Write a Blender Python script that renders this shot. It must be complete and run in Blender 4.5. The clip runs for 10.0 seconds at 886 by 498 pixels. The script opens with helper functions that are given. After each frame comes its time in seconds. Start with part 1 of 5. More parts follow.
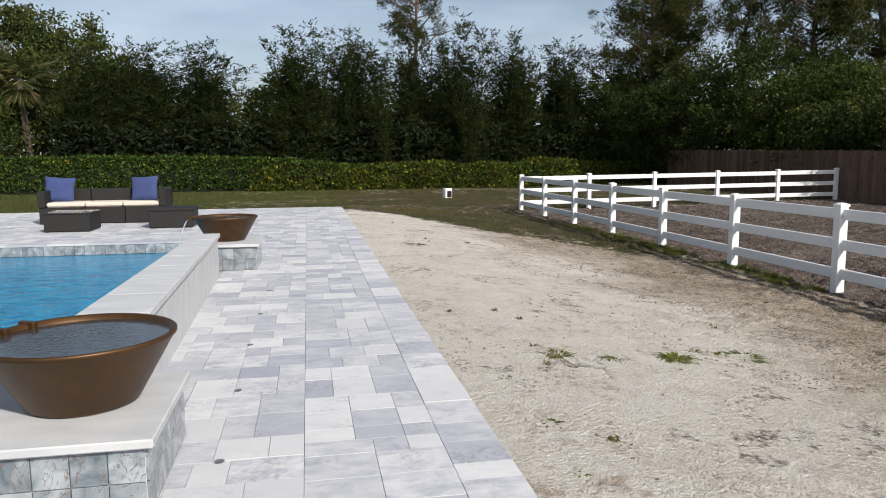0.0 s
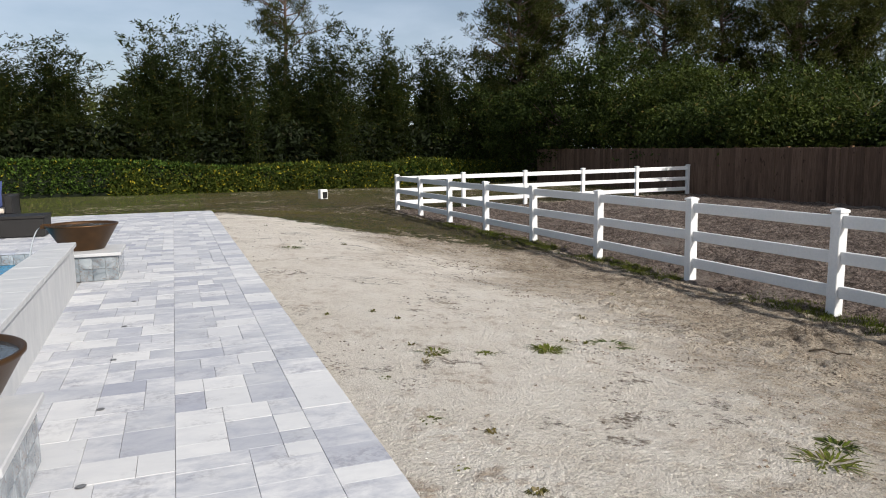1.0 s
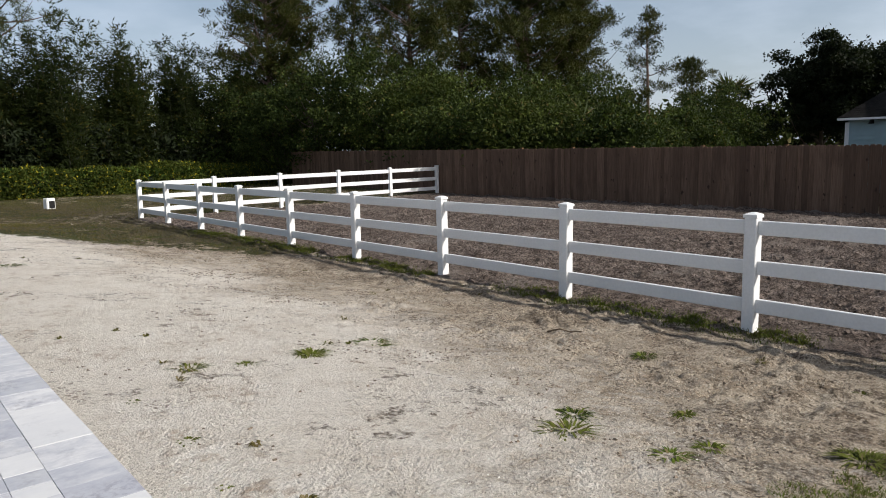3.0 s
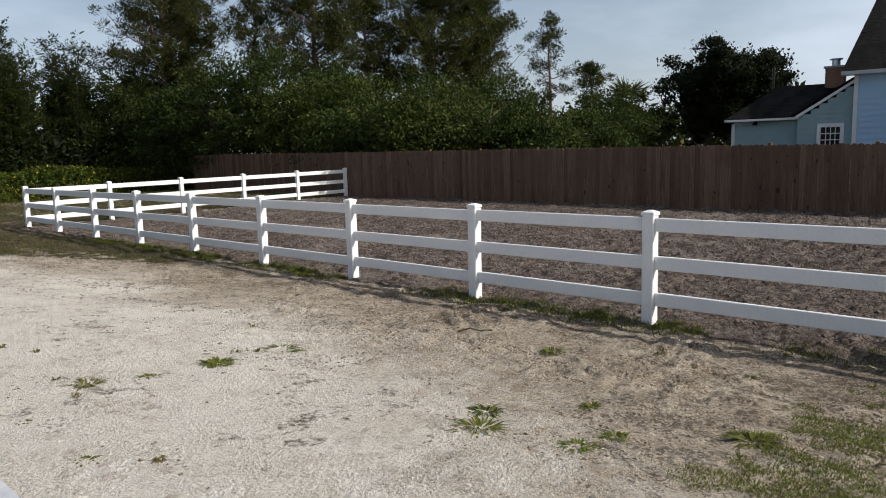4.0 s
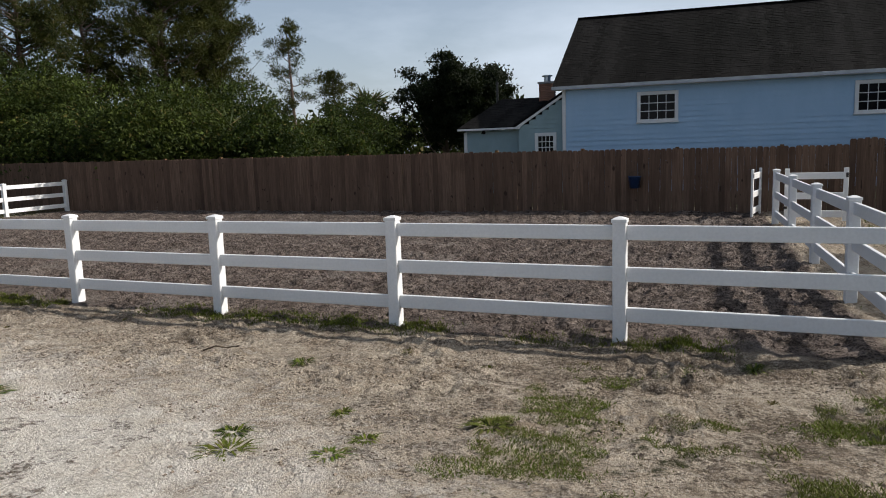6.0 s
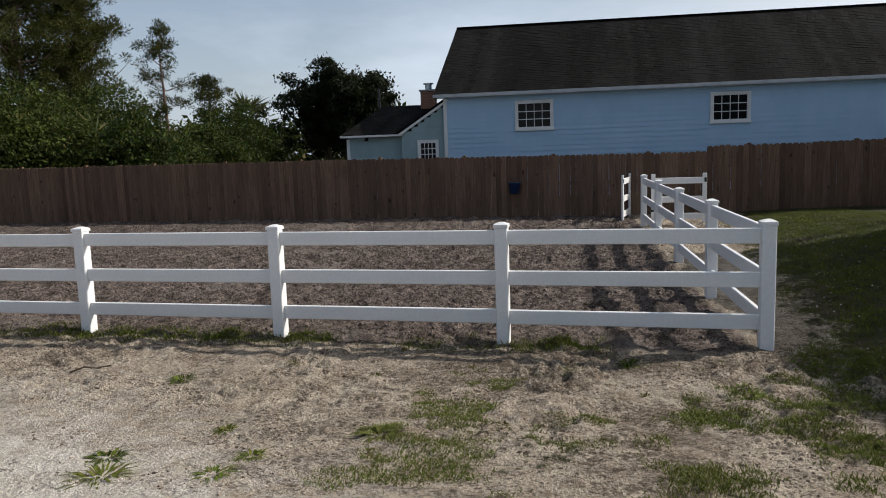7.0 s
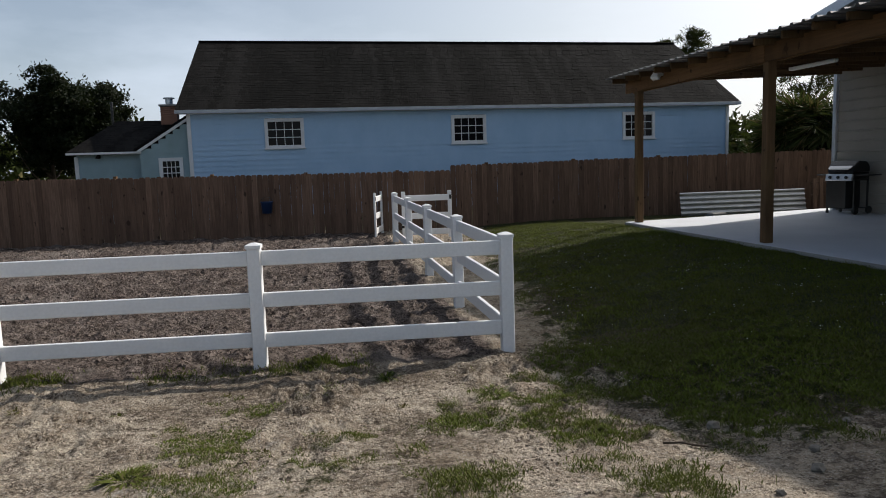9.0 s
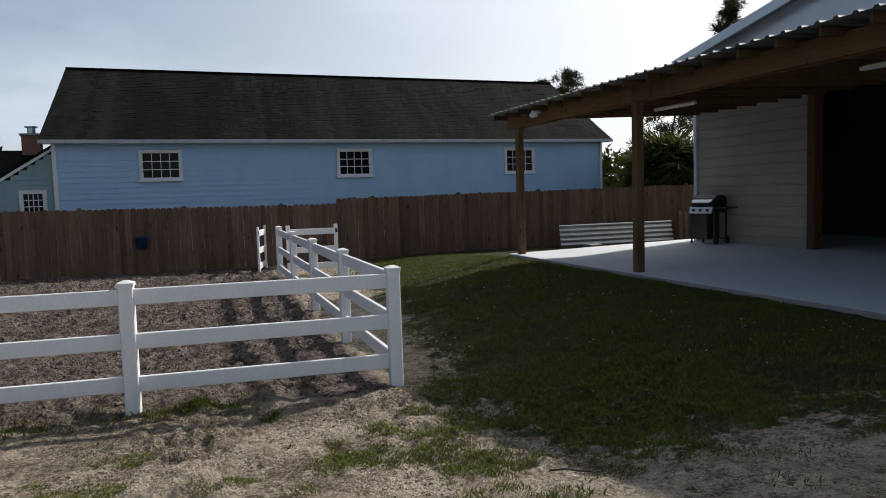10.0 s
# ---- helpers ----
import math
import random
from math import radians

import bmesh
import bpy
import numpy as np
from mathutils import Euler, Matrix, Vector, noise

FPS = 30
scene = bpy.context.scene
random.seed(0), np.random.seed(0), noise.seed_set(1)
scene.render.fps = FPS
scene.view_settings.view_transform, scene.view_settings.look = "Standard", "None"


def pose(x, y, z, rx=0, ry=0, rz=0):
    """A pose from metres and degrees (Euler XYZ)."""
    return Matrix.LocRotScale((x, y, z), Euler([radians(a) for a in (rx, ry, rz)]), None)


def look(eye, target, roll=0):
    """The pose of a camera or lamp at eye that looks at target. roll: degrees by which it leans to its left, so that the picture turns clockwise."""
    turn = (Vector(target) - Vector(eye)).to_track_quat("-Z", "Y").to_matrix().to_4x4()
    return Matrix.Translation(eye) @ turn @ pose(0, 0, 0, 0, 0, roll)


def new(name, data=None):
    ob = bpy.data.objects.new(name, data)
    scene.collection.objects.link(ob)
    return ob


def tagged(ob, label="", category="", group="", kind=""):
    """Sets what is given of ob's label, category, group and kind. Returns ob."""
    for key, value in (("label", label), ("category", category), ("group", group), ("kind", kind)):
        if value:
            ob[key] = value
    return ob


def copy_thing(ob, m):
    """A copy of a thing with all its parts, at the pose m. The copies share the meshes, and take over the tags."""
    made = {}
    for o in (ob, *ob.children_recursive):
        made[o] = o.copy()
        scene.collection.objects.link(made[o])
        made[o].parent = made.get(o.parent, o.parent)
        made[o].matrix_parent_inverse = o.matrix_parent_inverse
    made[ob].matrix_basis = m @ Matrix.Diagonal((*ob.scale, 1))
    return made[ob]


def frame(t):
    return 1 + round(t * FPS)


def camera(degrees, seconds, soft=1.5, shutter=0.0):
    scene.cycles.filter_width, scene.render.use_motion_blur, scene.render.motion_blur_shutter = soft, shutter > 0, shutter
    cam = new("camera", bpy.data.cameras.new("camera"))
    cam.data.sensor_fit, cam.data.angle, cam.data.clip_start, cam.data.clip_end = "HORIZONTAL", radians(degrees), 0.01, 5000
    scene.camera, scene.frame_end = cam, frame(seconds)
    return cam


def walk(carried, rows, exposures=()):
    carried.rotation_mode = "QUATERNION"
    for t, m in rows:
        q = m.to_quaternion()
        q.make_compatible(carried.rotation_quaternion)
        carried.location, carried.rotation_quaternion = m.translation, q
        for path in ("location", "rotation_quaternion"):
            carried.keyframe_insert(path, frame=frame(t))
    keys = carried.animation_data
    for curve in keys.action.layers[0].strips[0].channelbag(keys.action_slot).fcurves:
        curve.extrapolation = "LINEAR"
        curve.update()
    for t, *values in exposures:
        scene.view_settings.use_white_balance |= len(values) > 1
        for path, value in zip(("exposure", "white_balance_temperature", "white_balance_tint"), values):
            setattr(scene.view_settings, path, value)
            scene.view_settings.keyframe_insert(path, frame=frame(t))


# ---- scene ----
cam = camera(63.7, 10.0, soft=1.0)
PATH = [
    (0, (-0.019, -0.43, 1.92), (0.347, 1.519, 1.657), -0.4),
    (0.5, (-0.011, -0.42, 1.921), (0.512, 1.493, 1.657), -0.5),
    (1, (0.0, -0.446, 1.927), (0.693, 1.412, 1.66), -0.9),
    (1.5, (-0.001, -0.447, 1.934), (0.894, 1.321, 1.66), -1.0),
    (2, (0.009, -0.431, 1.934), (1.069, 1.243, 1.66), -1.0),
    (2.5, (0.02, -0.432, 1.924), (1.194, 1.165, 1.651), -1.1),
    (4, (0.021, -0.45, 1.923), (1.47, 0.902, 1.65), -1.6),
    (4.5, (0.017, -0.455, 1.92), (1.567, 0.78, 1.647), -1.8),
    (5, (0.046, -0.455, 1.918), (1.7, 0.636, 1.643), -1.9),
    (5.5, (0.064, -0.475, 1.921), (1.813, 0.455, 1.645), -1.9),
    (7, (0.044, -0.503, 1.933), (1.969, -0.03, 1.668), -2.0),
    (7.5, (0.052, -0.504, 1.931), (2.011, -0.2, 1.666), -2.0),
    (8, (0.046, -0.508, 1.935), (2.024, -0.374, 1.674), -2.0),
    (8.5, (0.046, -0.508, 1.939), (2.029, -0.542, 1.685), -1.9),
    (9, (0.052, -0.515, 1.934), (2.028, -0.715, 1.697), -1.9),
    (9.5, (0.059, -0.524, 1.933), (2.017, -0.879, 1.725), -1.9),
    (10, (0.066, -0.523, 1.936), (1.993, -1.037, 1.781), -1.8),
]
walk(cam, [(t, look(eye, target, roll)) for t, eye, target, roll in PATH], [(0, 0.03), (5, 0.04), (8, 0.02), (10, -0.01)])

# ---- world and sun ----
SUN = Vector((0.65, -1.2, 1.0)).normalized()
world = bpy.data.worlds.new("sky")
scene.world = world
world.use_nodes = True
wn, wl = world.node_tree.nodes, world.node_tree.links
wn.clear()
sky = wn.new("ShaderNodeTexSky")
sky.sky_type, sky.sun_disc = "NISHITA", False
sky.sun_elevation = math.asin(SUN.z)
sky.sun_rotation = math.atan2(SUN.x, SUN.y)
sky.air_density, sky.dust_density, sky.ozone_density = 1.0, 2.2, 1.2
tc, mp = wn.new("ShaderNodeTexCoord"), wn.new("ShaderNodeMapping")
mp.inputs["Scale"].default_value = (1.0, 1.0, 3.2)
cn, cr = wn.new("ShaderNodeTexNoise"), wn.new("ShaderNodeValToRGB")
cn.inputs["Scale"].default_value, cn.inputs["Detail"].default_value, cn.inputs["Roughness"].default_value = 2.1, 7.0, 0.55
cr.color_ramp.elements[0].position, cr.color_ramp.elements[1].position = 0.46, 0.68
cm, bg, wo = wn.new("ShaderNodeMixRGB"), wn.new("ShaderNodeBackground"), wn.new("ShaderNodeOutputWorld")
cm.inputs[2].default_value = (7.7, 8.7, 10.2, 1)
cs = wn.new("ShaderNodeMath")
cs.operation = "MULTIPLY"
cs.inputs[1].default_value = 0.55
wl.new(tc.outputs["Generated"], mp.inputs["Vector"])
wl.new(mp.outputs["Vector"], cn.inputs["Vector"])
wl.new(cn.outputs["Fac"], cr.inputs["Fac"])
wl.new(cr.outputs["Color"], cs.inputs[0])
ca = wn.new("ShaderNodeMath")
ca.inputs[1].default_value = 0.42
wl.new(cs.outputs[0], ca.inputs[0])
hz, hi, hp, hm = wn.new("ShaderNodeSeparateXYZ"), wn.new("ShaderNodeMath"), wn.new("ShaderNodeMath"), wn.new("ShaderNodeMath")
hi.operation, hp.operation, hm.operation, hi.use_clamp = "SUBTRACT", "POWER", "MULTIPLY", True
hi.inputs[0].default_value, hp.inputs[1].default_value = 1.0, 2.6
wl.new(tc.outputs["Generated"], hz.inputs[0])
wl.new(hz.outputs["Z"], hi.inputs[1])
wl.new(hi.outputs[0], hp.inputs[0])
wl.new(hp.outputs[0], hm.inputs[0])
wl.new(ca.outputs[0], hm.inputs[1])
wl.new(hm.outputs[0], cm.inputs[0])
wl.new(sky.outputs["Color"], cm.inputs[1])
dt, dp, dm, da = wn.new("ShaderNodeVectorMath"), wn.new("ShaderNodeMath"), wn.new("ShaderNodeMath"), wn.new("ShaderNodeMixRGB")
dt.operation, dp.operation, dm.operation, da.blend_type = "DOT_PRODUCT", "POWER", "MAXIMUM", "MIX"
dt.inputs[1].default_value = SUN
dm.inputs[1].default_value, dp.inputs[1].default_value = 0.0, 3.3
da.inputs[2].default_value = (13.5, 13.4, 13.2, 1)
wl.new(tc.outputs["Generated"], dt.inputs[0])
wl.new(dt.outputs["Value"], dm.inputs[0])
wl.new(dm.outputs[0], dp.inputs[0])
wl.new(dp.outputs[0], da.inputs[0])
wl.new(cm.outputs["Color"], da.inputs[1])
wl.new(da.outputs["Color"], bg.inputs["Color"])
wl.new(bg.outputs["Background"], wo.inputs["Surface"])
bg.inputs["Strength"].default_value = 0.098
sun = new("sun", bpy.data.lights.new("sun", "SUN"))
sun.data.energy, sun.data.angle, sun.data.color = 4.95, radians(0.9), (1.0, 0.945, 0.875)
sun.matrix_world = look((60, -80, 70), Vector((60, -80, 70)) - SUN)


# ---- materials ----
def rgba(c):
    return (c[0], c[1], c[2], 1.0)


class Net:
    """A small helper for node materials."""

    def __init__(self, name):
        self.m = bpy.data.materials.new(name)
        self.m.use_nodes = True
        self.n, self.l = self.m.node_tree.nodes, self.m.node_tree.links
        self.b = self.n["Principled BSDF"]
        self.co = self.n.new("ShaderNodeTexCoord").outputs["Object"]

    def put(self, sock, v):
        if isinstance(v, (int, float)):
            sock.default_value = v
        elif isinstance(v, tuple):
            sock.default_value = rgba(v) if sock.type == "RGBA" else v
        else:
            self.l.new(v, sock)

    def noise(self, scale, detail=4.0, rough=0.55, stretch=(1, 1, 1), shift=None, warp=0.0):
        mp = self.n.new("ShaderNodeMapping")
        mp.inputs["Scale"].default_value = stretch
        self.put(mp.inputs["Vector"], self.co)
        if shift is not None:
            self.put(mp.inputs["Location"], shift)
        t = self.n.new("ShaderNodeTexNoise")
        t.inputs["Scale"].default_value, t.inputs["Detail"].default_value = scale, detail
        t.inputs["Roughness"].default_value, t.inputs["Distortion"].default_value = rough, warp
        self.l.new(mp.outputs["Vector"], t.inputs["Vector"])
        return t.outputs["Fac"]

    def ramp(self, fac, lo, hi):
        r = self.n.new("ShaderNodeMapRange")
        r.inputs["From Min"].default_value, r.inputs["From Max"].default_value = lo, hi
        self.put(r.inputs["Value"], fac)
        return r.outputs["Result"]

    def mix(self, fac, a, b, kind="MIX"):
        x = self.n.new("ShaderNodeMixRGB")
        x.blend_type = kind
        self.put(x.inputs[0], fac)
        self.put(x.inputs[1], a)
        self.put(x.inputs[2], b)
        return x.outputs[0]

    def math(self, op, a, b=0.0):
        x = self.n.new("ShaderNodeMath")
        x.operation = op
        self.put(x.inputs[0], a)
        self.put(x.inputs[1], b)
        return x.outputs[0]

    def rand(self):
        return self.n.new("ShaderNodeObjectInfo").outputs["Random"]

    def island(self):
        return self.n.new("ShaderNodeNewGeometry").outputs["Random Per Island"]

    def attr(self, name):
        a = self.n.new("ShaderNodeAttribute")
        a.attribute_name = name
        return a.outputs["Fac"]

    def bump(self, h, strength, dist):
        x = self.n.new("ShaderNodeBump")
        x.inputs["Strength"].default_value, x.inputs["Distance"].default_value = strength, dist
        self.put(x.inputs["Height"], h)
        self.l.new(x.outputs["Normal"], self.b.inputs["Normal"])

    def done(self, color, rough=0.8, metal=0.0, spec=0.5):
        self.put(self.b.inputs["Base Color"], color)
        self.put(self.b.inputs["Roughness"], rough)
        self.put(self.b.inputs["Metallic"], metal)
        self.b.inputs["Specular IOR Level"].default_value = spec
        return self.m


def plain(name, a, b, scale=6.0, rough=0.7, metal=0.0, bump=0.15, fine=60.0, spec=0.4, stretch=(1, 1, 1)):
    """Two tones mixed by a broad and a fine grain, with slight relief."""
    k = Net(name)
    big, small = k.noise(scale, 5, stretch=stretch), k.noise(fine, 3, stretch=stretch)
    c = k.mix(k.ramp(big, 0.3, 0.7), a, b)
    c = k.mix(k.math("MULTIPLY", k.ramp(small, 0.35, 0.75), 0.35), c, tuple(x * 0.75 for x in a))
    k.bump(small, bump, 0.004)
    return k.done(c, rough, metal, spec)


def leafy(name, a, b, c3=None, dry=(0.16, 0.13, 0.03), amount=0.12, trans=0.25):
    """Leaves: each its own green, some yellowed, a little light let through."""
    k = Net(name)
    r = k.island()
    c = k.mix(k.math("POWER", r, 1.9), a, b)
    c = k.mix(k.math("MULTIPLY", k.rand(), 0.3), c, tuple(x * f for x, f in zip(b, (1.35, 1.15, 0.9))))
    patch = k.noise(0.8, 3)
    if c3:
        c = k.mix(k.ramp(patch, 0.42, 0.6), c, c3)
    pick = k.math("GREATER_THAN", k.math("FRACT", k.math("MULTIPLY", r, 17.3)), 1 - amount)
    c = k.mix(pick, c, dry)
    m = k.done(c, 0.7, 0, 0.15)
    t = k.n.new("ShaderNodeBsdfTranslucent")
    k.put(t.inputs["Color"], k.mix(0.4, c, (0.08, 0.11, 0.015)))
    s = k.n.new("ShaderNodeMixShader")
    s.inputs[0].default_value = trans
    k.l.new(k.b.outputs[0], s.inputs[1])
    k.l.new(t.outputs[0], s.inputs[2])
    k.l.new(s.outputs[0], k.n["Material Output"].inputs["Surface"])
    return m


def ground_material():
    k = Net("soil")
    n1, n2, n3, n4 = k.noise(0.5, 5), k.noise(3.0, 6, 0.65), k.noise(24, 5, 0.7), k.noise(140, 3, 0.7)
    n5, n6 = k.noise(9, 6, 0.72), k.noise(60, 4, 0.75)

    def lumps(scale, share):
        """Separate small dark lumps, each with its own ragged outline."""
        wob = k.n.new("ShaderNodeTexNoise")
        wob.inputs["Scale"].default_value, wob.inputs["Detail"].default_value = scale * 1.7, 3
        k.put(wob.inputs["Vector"], k.co)
        sc, ad = k.n.new("ShaderNodeVectorMath"), k.n.new("ShaderNodeVectorMath")
        sc.operation = "SCALE"
        sc.inputs["Scale"].default_value = 1.1 / scale
        k.put(sc.inputs[0], wob.outputs["Color"])
        k.put(ad.inputs[0], k.co)
        k.put(ad.inputs[1], sc.outputs[0])
        v = k.n.new("ShaderNodeTexVoronoi")
        v.inputs["Scale"].default_value = scale
        k.put(v.inputs["Vector"], ad.outputs[0])
        return k.math("MULTIPLY", k.ramp(v.outputs["Distance"], 0.50, 0.38), k.math("GREATER_THAN", v.outputs["Color"], 1 - share))

    big, mid, tiny = lumps(16, 0.55), lumps(36, 0.55), lumps(85, 0.45)
    cluster = k.ramp(k.noise(2.1, 6, 0.7), 0.46, 0.58)
    dirt = k.mix(k.ramp(n2, 0.36, 0.64), (0.36, 0.285, 0.208), (0.64, 0.55, 0.435))
    dirt = k.mix(k.math("MULTIPLY", k.math("MULTIPLY", k.ramp(n5, 0.50, 0.60), k.ramp(n6, 0.42, 0.56)), 0.8), dirt, (0.16, 0.122, 0.086))
    dirt = k.mix(k.math("MULTIPLY", k.math("MULTIPLY", big, cluster), 0.85), dirt, (0.13, 0.098, 0.07))
    dirt = k.mix(k.math("MULTIPLY", k.math("MULTIPLY", mid, k.ramp(k.noise(3.4, 5, 0.7), 0.44, 0.56)), 0.85), dirt, (0.10, 0.075, 0.053))
    dirt = k.mix(k.math("MULTIPLY", tiny, 0.6), dirt, (0.10, 0.075, 0.055))
    dirt = k.mix(k.math("MULTIPLY", lumps(50, 0.4), 0.55), dirt, (0.70, 0.63, 0.53))
    shell = k.mix(k.ramp(n2, 0.3, 0.75), (0.90, 0.85, 0.775), (0.80, 0.73, 0.635))
    shell = k.mix(k.math("MULTIPLY", k.ramp(n4, 0.50, 0.62), 0.4), shell, (0.40, 0.355, 0.30))
    shell = k.mix(k.math("MULTIPLY", k.math("MULTIPLY", k.ramp(n5, 0.5, 0.62), k.ramp(k.noise(1.3, 4, 0.6), 0.47, 0.62)), 0.7), shell, (0.40, 0.295, 0.205))
    shell = k.mix(k.math("MULTIPLY", k.math("MULTIPLY", mid, k.ramp(k.noise(1.7, 5, 0.65), 0.55, 0.64)), 0.7), shell, (0.20, 0.15, 0.11))
    shell = k.mix(k.math("MULTIPLY", k.math("MULTIPLY", tiny, k.ramp(n2, 0.46, 0.60)), 0.35), shell, (0.24, 0.195, 0.155))
    c = k.mix(k.ramp(k.math("ADD", k.attr("shell"), k.math("MULTIPLY", k.math("SUBTRACT", k.noise(4.5, 9, 0.8), 0.5), 2.4)), 0.2, 0.8), dirt, shell)
    pad = k.mix(k.ramp(n2, 0.38, 0.62), (0.145, 0.110, 0.092), (0.315, 0.255, 0.220))
    pad = k.mix(k.ramp(n5, 0.48, 0.60), pad, (0.055, 0.041, 0.033))
    pad = k.mix(k.math("MULTIPLY", k.ramp(n3, 0.52, 0.62), 0.8), pad, (0.035, 0.026, 0.021))
    pad = k.mix(k.math("MULTIPLY", mid, 0.8), pad, (0.03, 0.022, 0.018))
    pad = k.mix(k.math("MULTIPLY", k.ramp(n1, 0.56, 0.66), 0.6), pad, (0.27, 0.232, 0.205))
    c = k.mix(k.ramp(k.math("ADD", k.attr("paddock"), k.math("MULTIPLY", k.math("SUBTRACT", n2, 0.5), 0.8)), 0.35, 0.65), c, pad)
    turf = k.mix(k.ramp(n3, 0.35, 0.65), (0.020, 0.029, 0.007), (0.080, 0.086, 0.023))
    turf = k.mix(k.ramp(n1, 0.4, 0.6), turf, (0.042, 0.042, 0.016))
    gfac = k.math("ADD", k.attr("turf"), k.math("MULTIPLY", k.math("SUBTRACT", k.noise(3.2, 8, 0.75), 0.5), 2.4))
    c = k.mix(k.ramp(gfac, 0.40, 0.62), c, turf)
    # Dark moist soil, with ground shade painted into the same brown.
    mud_and_shade = k.math("ADD", k.attr("mud_and_shade"), k.math("MULTIPLY", k.math("SUBTRACT", k.noise(4.5, 8, 0.75), 0.5), 2.2))
    c = k.mix(k.math("MULTIPLY", k.math("MULTIPLY", k.ramp(mud_and_shade, 0.5, 0.62), k.ramp(n3, 0.40, 0.56)), 0.85), c, (0.105, 0.078, 0.054))
    c = k.mix(k.math("MULTIPLY", k.ramp(n6, 0.46, 0.34), 0.6), c, (0.36, 0.33, 0.30), "MULTIPLY")
    c = k.mix(k.math("MULTIPLY", k.ramp(n6, 0.57, 0.72), 0.35), c, (0.66, 0.61, 0.54))
    relief = k.math("ADD", k.math("ADD", n3, k.math("MULTIPLY", n6, 0.6)), k.math("MULTIPLY", n5, k.math("SUBTRACT", 1.9, k.math("MULTIPLY", k.attr("shell"), 1.7))))
    relief = k.math("ADD", relief, k.math("MULTIPLY", k.math("MULTIPLY", big, cluster), 0.25))
    k.bump(relief, 1.0, 0.07)
    return k.done(c, 0.95, 0, 0.15)


def paver_material(shared):
    k = Net("paver_stone_joined" if shared else "paver_stone")
    r = k.island() if shared else k.rand()
    sh = k.n.new("ShaderNodeCombineXYZ")
    for i in range(3):
        k.put(sh.inputs[i], k.math("MULTIPLY", r, 37.0 + 11 * i))
    streak = k.noise(6.5, 7, 0.7, (0.9, 1.5, 1), sh.outputs[0], 0.3)
    spots = k.noise(30, 4, 0.7, (1, 1, 1), sh.outputs[0])
    tone = k.mix(r, (0.41, 0.42, 0.445), (0.57, 0.57, 0.58))
    tone = k.mix(k.math("MULTIPLY", k.ramp(streak, 0.40, 0.68), 0.8), tone, (0.30, 0.315, 0.37))
    r2 = k.math("FRACT", k.math("MULTIPLY", r, 13.7))
    tone = k.mix(k.math("MULTIPLY", k.ramp(r2, 0.6, 1.0), 0.7), tone, (0.27, 0.285, 0.345))
    tone = k.mix(k.math("MULTIPLY", k.math("GREATER_THAN", k.math("FRACT", k.math("MULTIPLY", r, 41.3)), 0.72), 0.6), tone, (0.60, 0.60, 0.60))
    tone = k.mix(k.math("MULTIPLY", k.math("MULTIPLY", k.ramp(spots, 0.45, 0.62), k.ramp(k.noise(3.5, 3, 0.5, (1, 1, 1), sh.outputs[0]), 0.5, 0.68)), 0.6), tone, (0.22, 0.22, 0.245))
    k.bump(spots, 0.2, 0.003)
    return k.done(tone, 0.75, 0, 0.35)


def marble_tile_material():
    k = Net("glazed_marble_tile")
    r = k.rand()
    sh = k.n.new("ShaderNodeCombineXYZ")
    for i in range(3):
        k.put(sh.inputs[i], k.math("MULTIPLY", r, 23.0 + 9 * i))
    v = k.noise(4, 6, 0.6, (1, 1, 1), sh.outputs[0], 1.2)
    d = k.noise(4.5, 5, 0.6, (1, 1, 1), sh.outputs[0], 2.0)
    c = k.mix(k.ramp(v, 0.35, 0.65), (0.10, 0.125, 0.147), (0.35, 0.38, 0.40))
    c = k.mix(k.ramp(k.math("ABSOLUTE", k.math("SUBTRACT", d, 0.5)), 0.014, 0.0), c, (0.15, 0.10, 0.075))
    return k.done(c, 0.15, 0, 0.5)


def board_material(name, a, b, shared=False, stretch=(14, 14, 0.8)):
    k = Net(name)
    r = k.island() if shared else k.rand()
    sh = k.n.new("ShaderNodeCombineXYZ")
    for i in range(3):
        k.put(sh.inputs[i], k.math("MULTIPLY", r, 31.0 + 7 * i))
    g = k.noise(2.2, 6, 0.65, stretch, sh.outputs[0], 0.4)
    blot = k.noise(1.6, 4, 0.6, (1, 1, 0.5), sh.outputs[0])
    c = k.mix(k.ramp(g, 0.3, 0.7), a, b)
    c = k.mix(k.math("MULTIPLY", r, 0.6), c, tuple(x * 0.5 for x in a))
    knot = k.noise(7, 2, 0.5, (1, 1, 0.6), sh.outputs[0])
    c = k.mix(k.math("MULTIPLY", k.ramp(knot, 0.68, 0.73), 0.8), c, tuple(x * 0.25 for x in a))
    c = k.mix(k.math("MULTIPLY", k.ramp(blot, 0.5, 0.75), 0.6), c, tuple(x * 0.45 for x in a))
    k.bump(g, 0.4, 0.004)
    return k.done(c, 0.85, 0, 0.2)


def siding_material(name, a, b):
    k = Net(name)
    n = k.noise(1.2, 5, 0.6, (1, 1, 0.6))
    f = k.noise(30, 3, 0.6, (0.3, 0.3, 3))
    c = k.mix(k.ramp(n, 0.35, 0.7), a, b)
    c = k.mix(k.math("MULTIPLY", k.ramp(f, 0.5, 0.8), 0.25), c, tuple(x * 0.7 for x in a))
    k.bump(f, 0.1, 0.003)
    return k.done(c, 0.6, 0, 0.35)


